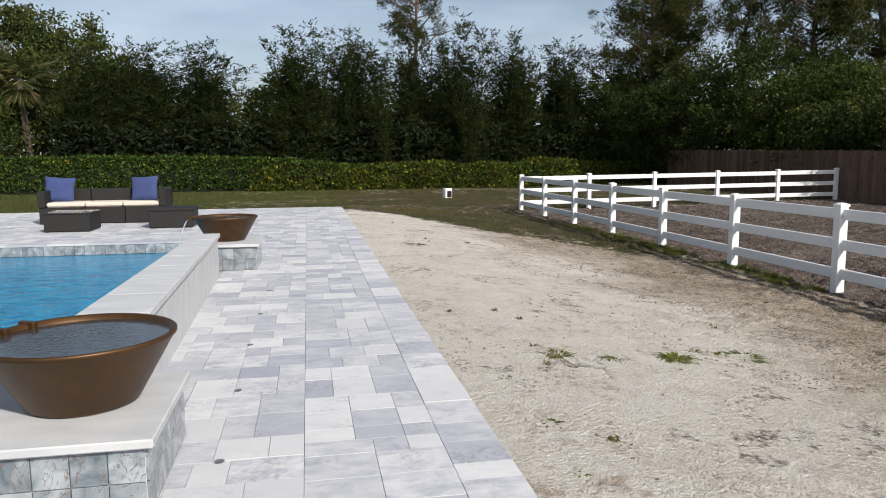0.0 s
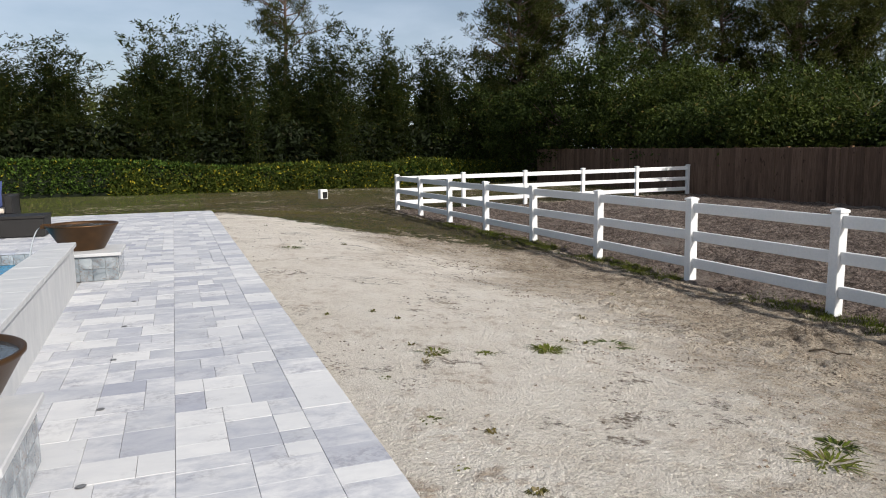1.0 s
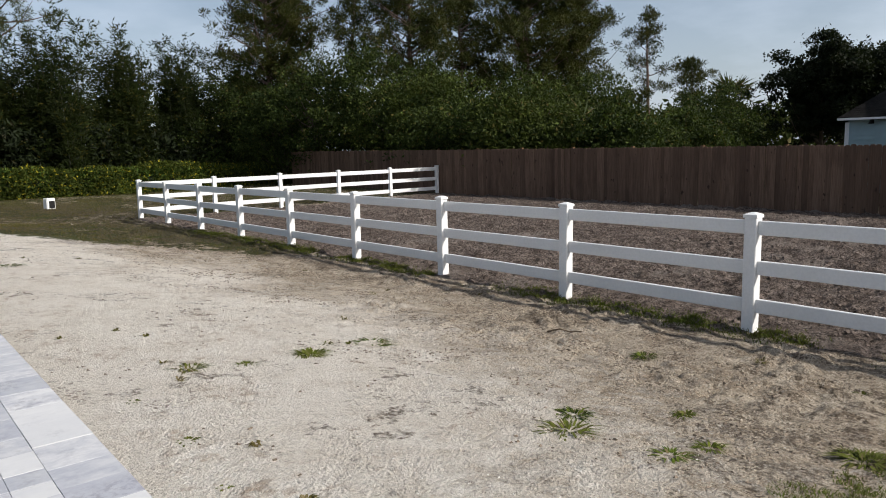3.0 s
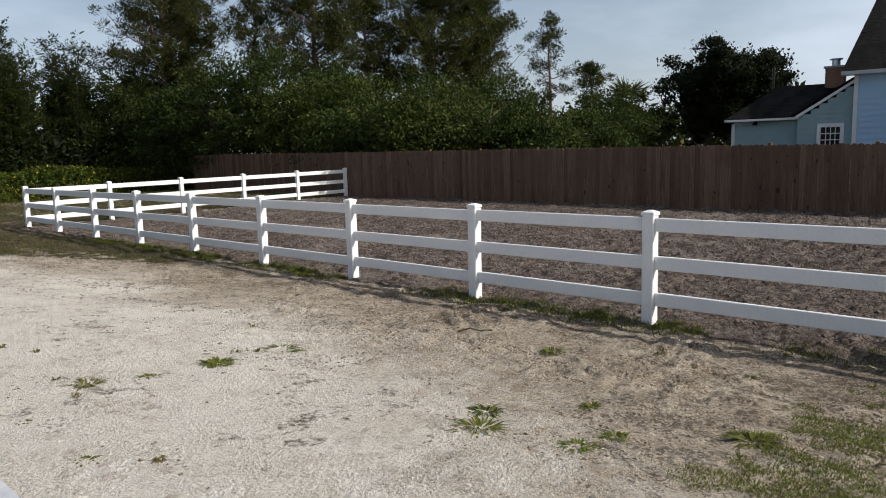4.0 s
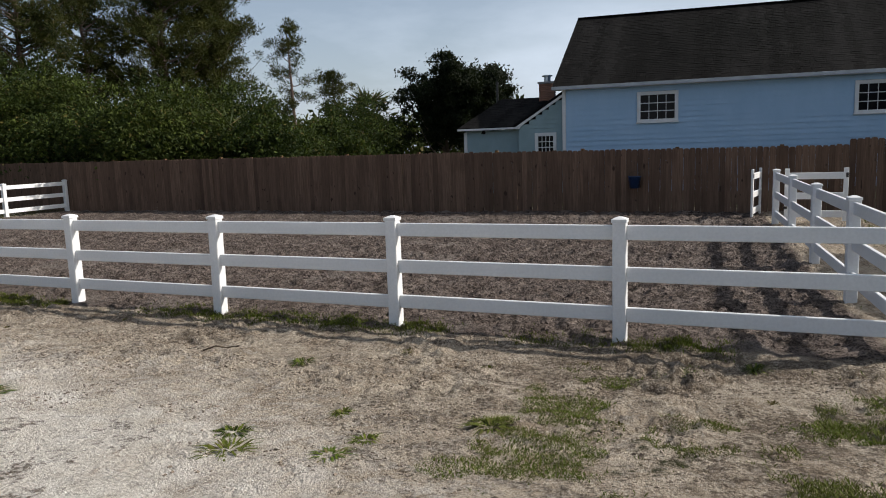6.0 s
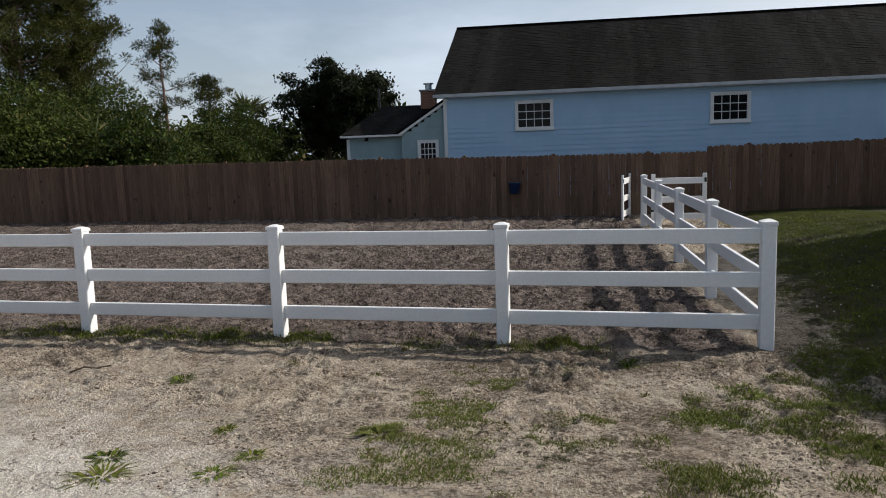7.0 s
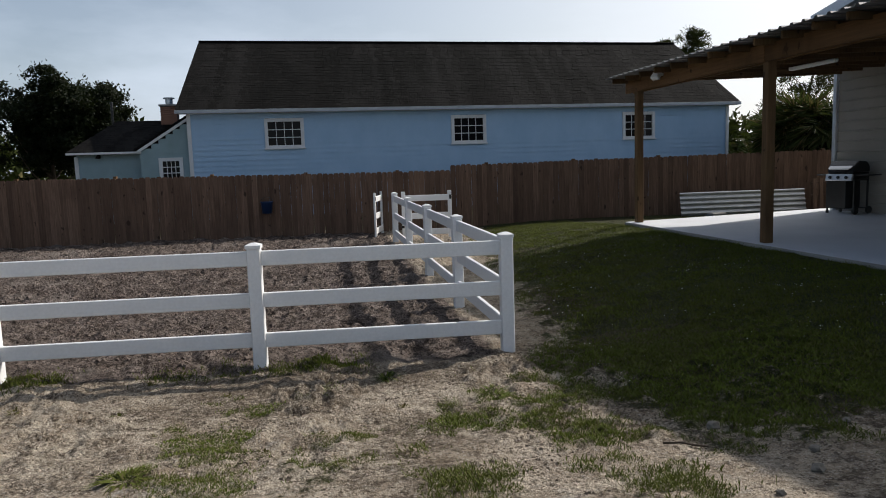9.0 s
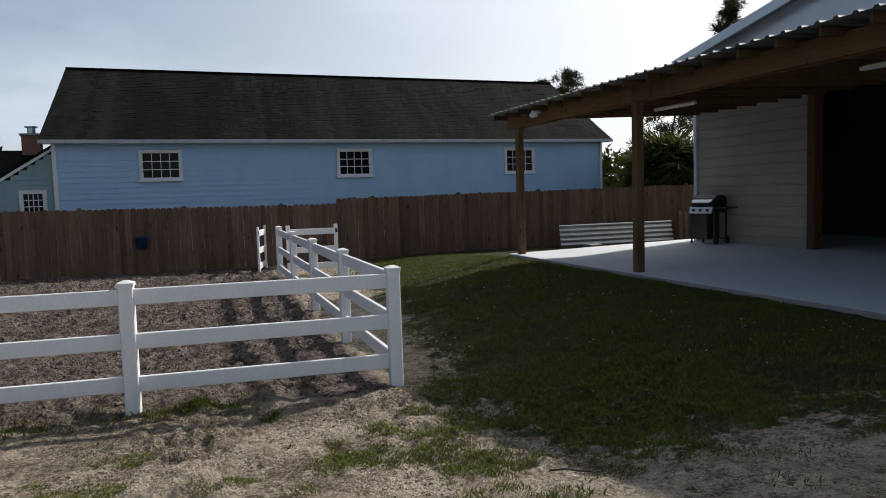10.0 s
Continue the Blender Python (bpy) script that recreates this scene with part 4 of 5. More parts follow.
def house():
    h = thing("house", (27.0, 6.2, 0.1), -83.5, "long two-storey house with pale blue lap siding and dark shingle roof", "house")
    L0, L1, ZE = 0.35, 22.2, 4.0
    wins = [(3.0, 4.44), (10.1, 11.52), (17.36, 18.82)]
    z0w, z1w = 2.62, 3.71
    bm = bmesh.new()
    z = -0.08
    while z < ZE - 0.02:
        zt = min(z + 0.19, ZE)
        cuts = [L0]
        if zt > z0w + 0.07 and z < z1w - 0.02:
            for a, b in wins:
                cuts += [a + 0.05, b - 0.05]
        cuts.append(L1)
        for a, b in zip(cuts[::2], cuts[1::2]):
            lap_course(bm, a, b, z, zt)
        z += 0.19
    part("front_siding", bm_mesh("front_siding", bm, "siding_blue"), h, label="pale blue horizontal lap siding")
    # Added dark sheets that stand for the unlit inside of the house.
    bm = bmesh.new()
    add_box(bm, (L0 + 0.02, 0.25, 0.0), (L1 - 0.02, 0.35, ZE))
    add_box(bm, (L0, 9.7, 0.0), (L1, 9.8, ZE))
    part("inner_wall", bm_mesh("inner_wall", bm, "interior_shade"), h)
    for x, s in ((L0, -1), (L1, 1)):
        bm = prism([(0.02, 0.0), (9.8, 0.0), (9.8, ZE), (5.0, 7.2), (0.02, ZE)], x - 0.05 * s - 0.05 * (s > 0) + 0.01, x - 0.05 * s + 0.05 + 0.04 * (s < 0), "x")
        part("gable_wall", bm_mesh("gable_wall", bm, "siding_blue"), h)
        part("corner_board", box_mesh("corner_board", (0.13, 0.16, ZE), "trim", 0.005, True), h, (x, 0.02, 0), label="white corner board")
    for a, b in wins:
        sash_window(h, a, b, z0w, z1w, 4, 3)
    shingle_slope(-0.05, 22.6, -0.38, 4.03, 5.0, 7.31, 42, "shingle_course", h, 0.45)
    shingle_slope(-0.05, 22.6, 10.2, 4.03, 5.0, 7.31, 8, "shingle_course", h, 0.45)
    part("ridge_cap", box_mesh("ridge_cap", (22.2, 0.26, 0.05), "shingle", 0.02), h, (11.5, 5.0, 7.32))
    part("fascia", box_mesh("fascia", (22.66, 0.04, 0.12), "fascia", 0.004), h, (11.27, -0.40, 3.975), label="eave fascia board in shaded pale grey")
    part("soffit", box_mesh("soffit", (22.5, 0.38, 0.02), "trim", 0.0), h, (11.27, -0.19, 3.92))

    # lower wing on the north side
    w = thing("house_wing", (27.2, 5.98, 0.1), -83.5, "low house wing with aged blue siding and a shingle roof", "house")
    bm = bmesh.new()
    z = 0.0
    while z < 3.7:
        zt = z + 0.17
        left = -1.65 if z < 2.62 else -1.65 + (z + 0.17 - 2.62) * 1.5
        cuts = [left, 0.2]
        if zt > 1.32 and z < 2.32:
            cuts = [left, -0.98, -0.25, 0.2]
        for a, b in zip(cuts[::2], cuts[1::2]):
            if b - a > 0.05:
                lap_course(bm, a, b, z, zt, -0.05)
        if z < 2.5:
            lap_course(bm, -3.85, -1.62, z, zt, 0.25)
        z += 0.17
    part("siding", bm_mesh("siding", bm, "siding_aged"), w)
    bm = bmesh.new()
    add_box(bm, (-3.85, 0.4, 0), (0.2, 0.5, 2.5))
    add_box(bm, (-3.9, 0.25, 0), (-3.8, 6.0, 2.5))
    part("inner_wall", bm_mesh("inner_wall", bm, "siding_aged"), w)
    part("corner_board", box_mesh("corner_board", (0.12, 0.12, 2.5), "trim", 0.005, True), w, (-3.85, 0.24, 0))
    sash_window(w, -1.03, -0.2, 1.30, 2.38, 4, 4, -0.05)
    shingle_slope(-4.1, 1.0, -0.05, 2.66, 3.1, 3.93, 16, "shingle_course", w, 1.15)
    bm = prism([(-0.3, 2.42), (3.4, 2.42), (3.1, 3.9)], -4.0, -3.94, "x")
    part("hip_end", bm_mesh("hip_end", bm, "shingle"), w, (0.9, 0, 0))
    part("fascia", box_mesh("fascia", (2.5, 0.04, 0.075), "trim", 0.004), w, (-2.85, -0.08, 2.60))
    ang = math.degrees(math.atan2(1.18, 1.85))
    part("rake_board", box_mesh("rake_board", (2.35, 0.06, 0.09), "trim", 0.004), w, (-0.72, -0.12, 3.25), (0, -ang, 0), "white rake board")
    bm = prism([(-1.75, 2.66), (0.25, 3.94), (0.25, 4.02), (-1.85, 2.70)], -0.15, 3.0, "y")
    part("gable_roof", bm_mesh("gable_roof", bm, "shingle"), w)

    c = thing("chimney", (30.0, 7.25, 3.12), -83.5, "red brick chimney with a metal cap", "chimney")
    row = box_mesh("brick_course", (0.62, 0.62, 0.068), "brick", 0.006, True)
    for i in range(19):
        part("brick_course", row, c, (0, 0, 0.075 * i), (0, 0, 0.6 if i % 2 else -0.6))
    part("crown", box_mesh("crown", (0.72, 0.72, 0.08), "slab_side", 0.01, True), c, (0, 0, 1.43))
    part("flue_cap", bm_mesh("flue_cap", lathe([(0.14, 0), (0.14, 0.22), (0.22, 0.24), (0.22, 0.28), (0.05, 0.30)], 16), "metal"), c, (0, 0, 1.51))
    p = thing("vent_pipe", (30.4, 9.6, 3.4), 0, "thin dark vent pipe on the wing roof", "vent pipe", mesh=bm_mesh("vent_pipe", lathe([(0.045, 0), (0.045, 1.35), (0.06, 1.36), (0.06, 1.42), (0.02, 1.43)], 10), "black"))


# ---- barn with its covered floor ----
def barn():
    O = (14.9, -6.15, 0)
    R = 185.0
    slab = thing("floor_barn", O, R, "pale painted concrete floor slab under the lean-to", "floor", "", "structure")
    bm = prism([(-0.12, -0.12), (13.0, -0.12), (13.0, 14.5), (-1.0, 14.5), (-1.0, 5.4)], 0.30, 0.545, "z")
    part("slab_body", bm_mesh("slab_body", bm, "slab_side"), slab)
    bm = prism([(-0.11, -0.11), (12.99, -0.11), (12.99, 14.4), (-0.99, 14.4), (-0.99, 5.4)], 0.547, 0.552, "z")
    part("slab_top", bm_mesh("slab_top", bm, "concrete"), slab)

    barn_ob = thing("barn", O, R, "beige metal barn with an open doorway", "barn")

    def ribbed(x0, x1, z0, z1, y):
        pts, z = [], z0
        while z < z1 - 0.01:
            e = min(z + 0.23, z1)
            pts += [(y, z), (y, e - 0.05), (y - 0.018, e - 0.035), (y - 0.018, e - 0.012)]
            z = e
        pts += [(y, z1), (y + 0.09, z1), (y + 0.09, z0)]
        return bm_mesh("wall_panel", prism(pts, x0, x1, "x"), "beige_metal")

    part("wall_panel", ribbed(-0.42, 3.1, 0.55, 5.1, 5.3), barn_ob)
    part("wall_panel", ribbed(8.6, 12.8, 0.55, 5.1, 5.3), barn_ob)
    part("wall_panel", ribbed(3.1, 8.6, 3.75, 5.1, 5.3), barn_ob)
    bm = prism([(-0.42, 5.1), (12.8, 5.1), (6.0, 6.35)], 5.3, 5.38, "y")
    part("gable", bm_mesh("gable", bm, "roof_metal"), barn_ob)
    bm = bmesh.new()
    add_box(bm, (-0.42, 5.4, 0.55), (-0.34, 14.4, 5.1))
    add_box(bm, (12.72, 5.4, 0.55), (12.8, 14.4, 5.1))
    add_box(bm, (-0.34, 14.3, 0.55), (12.8, 14.4, 5.1))
    part("side_walls", bm_mesh("side_walls", bm, "beige_metal"), barn_ob)
    # Added dark backing and ceiling; their colour paints the shade beyond the doorway.
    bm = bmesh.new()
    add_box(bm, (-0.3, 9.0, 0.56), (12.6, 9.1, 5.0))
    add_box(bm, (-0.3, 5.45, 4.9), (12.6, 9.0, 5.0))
    part("inner_partition", bm_mesh("inner_partition", bm, "interior_shade"), barn_ob)
    part("corner_trim", box_mesh("corner_trim", (0.10, 0.10, 4.55), "roof_metal", 0.006, True), barn_ob, (-0.43, 5.27, 0.55), label="white metal corner trim")
    for x in (3.12, 8.58):
        part("door_jamb", box_mesh("door_jamb", (0.19, 0.24, 3.2), "timber", 0.008, True), barn_ob, (x, 5.30, 0.553), label="brown timber door jamb")
    for s, x0, x1, z0, z1 in ((0, -0.72, 6.0, 5.09, 6.45), (1, 13.1, 6.0, 5.09, 6.45)):
        bm = prism([(x0, z0 - 0.05), (x1, z1 - 0.05), (x1, z1), (x0, z0)], 5.0, 14.7, "y")
        part("roof_sheet", bm_mesh("roof_sheet", bm, "roof_metal"), barn_ob)
        ang = math.degrees(math.atan2(z1 - z0, x1 - x0))
        part("rake_trim", box_mesh("rake_trim", (7.34, 0.05, 0.22), "roof_metal", 0.006), barn_ob, ((x0 + x1) / 2, 4.98, (z0 + z1) / 2 - 0.06), (0, -ang, 0), "white metal rake trim")

    lean = thing("lean_to", O, R, "open timber lean-to with a corrugated metal roof", "lean-to")
    pm = box_mesh("post", (0.14, 0.14, 2.98), "timber", 0.008, True)
    for x in (0.12, 4.43, 8.95):
        part("post", pm, lean, (x, 0.09, 0.553))
    for a, b in ((-0.3, 4.43), (4.44, 8.95), (8.96, 13.0)):
        for y in (0.005, 0.175):
            part("beam", box_mesh("beam", (b - a - 0.006, 0.045, 0.26), "beam", 0.005), lean, ((a + b) / 2, y, 3.43))
    rise = 0.16 / 5.6
    rm = box_mesh("rafter", (0.04, 5.55, 0.10), "timber", 0.004)
    x = -0.2
    while x < 12.9:
        part("rafter", rm, lean, (x, 2.42, 3.555 + rise * 2.6), (math.degrees(math.atan(rise)), 0, 0))
        x += 0.61
    V, F = [], []
    xs = []
    x = -0.28
    while x < 12.95:
        xs += [(x, 0), (x + 0.15, 0), (x + 0.17, 0.028), (x + 0.21, 0.028)]
        x += 0.23
    for (x, dz) in xs:
        for y in (-0.48, 5.28):
            zz = 3.608 + rise * (y + 0.3) + dz
            V += [(x, y, zz), (x, y, zz + 0.004)]
    for i in range(len(xs) - 1):
        a, b = 4 * i, 4 * i + 4
        F += [(a, b, b + 2, a + 2), (a + 1, a + 3, b + 3, b + 1), (a, a + 1, b + 1, b), (a + 2, b + 2, b + 3, a + 3)]
    part("roof_sheet", mesh_np("roof_sheet", V, F, "old_sheet"), lean, label="corrugated galvanised roof sheet")

    tube = box_mesh("tube_light", (1.25, 0.10, 0.07), "plastic_white", 0.015)
    for x, y in ((2.15, 2.6), (7.1, 2.5)):
        thing("tube_light", (0, 0, 0), 0, "white tube light fixed under the lean-to roof", "light", "tube lights", mesh=tube).matrix_basis = pose(*O, 0, 0, R) @ pose(x, y, 3.555, 0, 0, 0)
    fl = thing("flood_light", (0, 0, 0), 0, "small white floodlight on the lean-to beam", "light")
    fl.matrix_basis = pose(*O, 0, 0, R) @ pose(1.35, -0.06, 3.50, 0, 0, 0)
    part("bracket", box_mesh("bracket", (0.06, 0.07, 0.05), "plastic_white", 0.004), fl)
    part("lamp_head", box_mesh("lamp_head", (0.20, 0.10, 0.16), "plastic_white", 0.02), fl, (0, -0.10, -0.02), (-35, 0, 10))


def grill():
    g = thing("gas_grill", (14.85, -11.05, 0.552), 195, "black gas grill on wheels with a steel control panel", "grill")
    part("cabinet", box_mesh("cabinet", (0.50, 0.45, 0.62), "black", 0.01, True), g, (-0.12, 0, 0.12))
    part("control_panel", box_mesh("control_panel", (0.66, 0.05, 0.15), "steel", 0.008), g, (0, -0.27, 0.80), (-14, 0, 0), "brushed steel control panel")
    part("firebox", box_mesh("firebox", (0.66, 0.48, 0.18), "black", 0.02), g, (0, 0, 0.82))
    bm = prism([(-0.25, 0.0), (0.25, 0.0), (0.25, 0.12), (0.16, 0.22), (-0.08, 0.24), (-0.2, 0.15)], -0.33, 0.33, "x")
    bmesh.ops.bevel(bm, geom=bm.edges, offset=0.015, segments=2, affect="EDGES")
    part("hood", bm_mesh("hood", bm, "black"), g, (0, 0, 0.915))
    part("hood_panel", box_mesh("hood_panel", (0.56, 0.008, 0.10), "steel", 0.003), g, (0, -0.245, 1.02), (-55, 0, 0), "steel hood panel")
    bm = bmesh.new()
    rod(bm, (-0.24, -0.29, 0.98), (0.24, -0.29, 0.98), 0.012)
    part("hood_handle", bm_mesh("hood_handle", bm, "steel"), g)
    for s in (-1, 1):
        part("side_shelf", box_mesh("side_shelf", (0.30, 0.42, 0.03), "black", 0.008), g, (s * 0.49, 0, 0.85))
    knob = bm_mesh("knob", lathe([(0.035, 0), (0.03, 0.03), (0.01, 0.032)], 16), "black")
    for x in (-0.2, 0.0, 0.2):
        part("knob", knob, g, (x, -0.30, 0.80), (76, 0, 0))
    leg = box_mesh("leg", (0.035, 0.035, 0.70), "black", 0.004, True)
    for x in (-0.34, 0.32):
        for y in (-0.2, 0.2):
            part("leg", leg, g, (x, y, 0.05))
    bm = bmesh.new()
    rod(bm, (-0.34, -0.2, 0.12), (0.32, -0.2, 0.12), 0.012)
    rod(bm, (-0.34, 0.2, 0.12), (0.32, 0.2, 0.12), 0.012)
    part("lower_rail", bm_mesh("lower_rail", bm, "black"), g)
    wheel = bm_mesh("wheel", lathe([(0.02, -0.025), (0.075, -0.025), (0.085, -0.012), (0.085, 0.012), (0.075, 0.025), (0.02, 0.025)], 24), "black")
    for y in (-0.2, 0.2):
        part("wheel", wheel, g, (0.36, y, 0.085), (0, 90, 0))
        part("foot", box_mesh("foot", (0.05, 0.05, 0.06), "black", 0.005, True), g, (-0.34, y, 0.0))


def metal_stack():
    """Corrugated sheets leaning against the fence and a pallet beside them."""
    pts, n = [], 60
    for i in range(n + 1):
        s = i / n
        pts.append((0.018 * math.sin(s * 5 * 2 * math.pi), s * 0.68))
    outline = pts + [(p[0] + 0.006, p[1]) for p in reversed(pts)]
    st = thing("metal_sheet", (18.6, -8.93, 0.27), 0, "corrugated galvanised metal sheet leaning on the board fence", "metal sheet")
    part("sheet", bm_mesh("sheet", prism(outline, -3.6, 0.0, "y"), "metal"), st, rot=(0, 12, 0))
    p = thing("pallet", (18.35, -13.05, 0.3), 0, "old wooden pallet leaning on the board fence", "pallet")
    slat = box_mesh("slat", (0.02, 0.10, 0.95), "board", 0.003, True)
    for i in range(6):
        part("slat", slat, p, (-0.02, -0.5 + 0.19 * i, 0), (9, 18, 0))
    for z in (0.12, 0.47, 0.82):
        part("bearer", box_mesh("bearer", (0.08, 1.05, 0.04), "board", 0.003), p, (0.06 + 0.3 * z, -0.02 - 0.15 * z, z * 0.95))
    b = thing("concrete_block", (18.2, -9.7, 0.24), 12, "grey concrete block on the ground by the fence", "block", mesh=box_mesh("concrete_block", (0.35, 0.4, 0.16), "slab_side", 0.012, True))


house()
barn()
grill()
metal_stack()


# ---- planting ----
def unit(v):
    return v / np.maximum(np.linalg.norm(v, axis=-1, keepdims=True), 1e-9)


def leaf_mesh(name, pts, length, width, material, rng, lean=(0, 0, 0), spread=1.0, along=None):
    """Leaves as folded diamonds at the given points. lean: the way in which they tend to point."""
    n = len(pts)
    a = rng.normal(0, spread, (n, 3)) + np.asarray(lean, float)
    if along is not None:
        a = a + along
    a = unit(a)
    b = unit(np.cross(a, rng.normal(0, 1, (n, 3))))
    c = np.cross(a, b)
    L = (length * rng.uniform(0.65, 1.3, n))[:, None]
    W = (width * rng.uniform(0.7, 1.25, n))[:, None]
    mid = pts + a * L * 0.45 + c * W * 0.25
    V = np.stack([pts, mid + b * W * 0.5, pts + a * L, mid - b * W * 0.5], 1).reshape(-1, 3)
    F = np.arange(4 * n).reshape(n, 4)
    return mesh_np(name, V, F, material)


def tube_arrays(path, radii, n=7):
    """Corners and faces of a tapered tube along a path."""
    path = np.asarray(path, float)
    t = unit(np.gradient(path, axis=0))
    ref = np.where(np.abs(t[:, :1]) < 0.8, np.array([[1.0, 0, 0]]), np.array([[0, 1.0, 0]]))
    u = unit(np.cross(t, ref))
    v = np.cross(t, u)
    ang = np.linspace(0, 2 * np.pi, n, endpoint=False)
    ring = u[:, None] * np.cos(ang)[None, :, None] + v[:, None] * np.sin(ang)[None, :, None]
    V = (path[:, None] + ring * np.asarray(radii)[:, None, None]).reshape(-1, 3)
    F = [(i * n + k, i * n + (k + 1) % n, (i + 1) * n + (k + 1) % n, (i + 1) * n + k) for i in range(len(path) - 1) for k in range(n)]
    return V, np.array(F)


def joined(tubes):
    V, F, o = [], [], 0
    for v, f in tubes:
        V.append(v)
        F.append(f + o)
        o += len(v)
    return np.concatenate(V), np.concatenate(F)


def limb(start, heading, length, rng, bend=0.25, up=0.15, steps=7):
    p, d = np.array(start, float), unit(np.array(heading, float))
    out = [p.copy()]
    for i in range(steps):
        d = unit(d + rng.normal(0, bend, 3) / steps ** 0.5 * 0.6 + np.array([0, 0, up / steps]))
        p = p + d * length / steps
        out.append(p.copy())
    return np.array(out)


def pine(x, y, z, H, spread, seed, clumps=150, bare=0.35, label="tall slash pine with an open ragged crown"):
    """A trunk with upswept limbs that carry round tufts of needles at their outer ends."""
    rng = np.random.default_rng(seed)
    t = thing("pine_tree", (x, y, z), 0, label, "tree", "pines behind the fence")
    trunk = np.stack([np.cumsum(rng.normal(0, 0.07, 12)), np.cumsum(rng.normal(0, 0.07, 12)), np.linspace(-0.2, H * 0.97, 12)], 1)
    tubes = [tube_arrays(trunk, np.linspace(0.20, 0.035, 12) * H / 12)]
    pts, way = [], []
    nb = max(12, int(clumps / 4.4))
    for i in range(nb):
        s = bare + (1 - bare) * ((i + rng.random()) / nb) ** 0.9
        v = (s - bare) / (1 - bare)
        base = np.array([np.interp(s * H, trunk[:, 2], trunk[:, k]) for k in range(3)])
        az = rng.uniform(0, 2 * np.pi)
        lobe = 0.55 + 0.75 * float(vnoise(math.cos(az) * 1.6 + seed, math.sin(az) * 1.6 + 5 * v, 1.0, seed))
        reach = spread * (0.5 + 0.5 * math.sin(math.pi * min(1, v * 0.85 + 0.18))) * lobe * (1 - 0.45 * v ** 3) * rng.uniform(0.6, 1.1)
        b = limb(base, (math.cos(az), math.sin(az), rng.uniform(0.0, 0.6)), reach, rng, 0.35, 0.5)
        tubes.append(tube_arrays(b, np.linspace(0.045, 0.010, len(b)) * H / 12, 5))
        for k in range(6):
            q = b[int(rng.integers(3, len(b)))] + rng.normal(0, 0.34, 3) * np.array([1, 1, 0.6]) * spread / 3
            m = int(rng.integers(64, 104))
            off = unit(rng.normal(0, 1, (m, 3)))
            size = rng.uniform(0.25, 0.48)
            pts.append(q + off * size * rng.uniform(0.15, 1.0, (m, 1)) * np.array([1, 1, 0.75]))
            way.append(off + [0, 0, 0.35])
    V, F = joined(tubes)
    part("trunk", mesh_np("trunk", V, F, "bark_pine"), t)
    part("crown", leaf_mesh("crown", np.concatenate(pts), 0.22, 0.05, "needle", rng, spread=0.3, along=np.concatenate(way)), t)
    return t


def broadleaf(name, x, y, z, H, rx, rz, seed, mat="brush_leaf", clumps=160, per=70, leaf=(0.20, 0.10), low=0.15, label="", group="", bark="bark", clump=0.45, ragged=0.72):
    rng = np.random.default_rng(seed)
    t = thing(name, (x, y, z), 0, label, "tree" if "tree" in name else "shrub", group)
    top = H - rz
    tubes, pts = [], []
    trunk = limb((0, 0, -0.2), (rng.normal(0, 0.12), rng.normal(0, 0.12), 1), H * 0.55, rng, 0.2, 0.2)
    tubes.append(tube_arrays(trunk, np.linspace(0.022, 0.010, len(trunk)) * H, 8))
    for i in range(14):
        s = trunk[int(rng.integers(2, len(trunk)))]
        az = rng.uniform(0, 2 * np.pi)
        b = limb(s, (math.cos(az), math.sin(az), rng.uniform(0.2, 1.3)), rx * rng.uniform(0.6, 1.1), rng, 0.4, 0.3)
        tubes.append(tube_arrays(b, np.linspace(0.009, 0.002, len(b)) * H, 5))
    V, F = joined(tubes)
    part("trunk", mesh_np("trunk", V, F, bark), t)
    for i in range(clumps):
        d = unit(rng.normal(0, 1, 3))
        r = rng.uniform(0.35, 1.0) ** 0.5 * (0.98 - 0.5 * ragged + ragged * float(vnoise(d[0] * 3 + seed, d[1] * 3 + d[2] * 4, 1.0, seed)))
        c = np.array([d[0] * rx * r, d[1] * rx * r, top + d[2] * rz * r])
        c[2] = max(c[2], low * H + rng.uniform(0, 0.4))
        m = int(per * rng.uniform(0.6, 1.4))
        pts.append(c + rng.normal(0, clump, (m, 3)) * np.array([1, 1, 0.6]) * rng.uniform(0.6, 1.2))
    part("crown", leaf_mesh("crown", np.concatenate(pts), leaf[0], leaf[1], mat, rng, (0, 0, -0.1)), t)
    return t


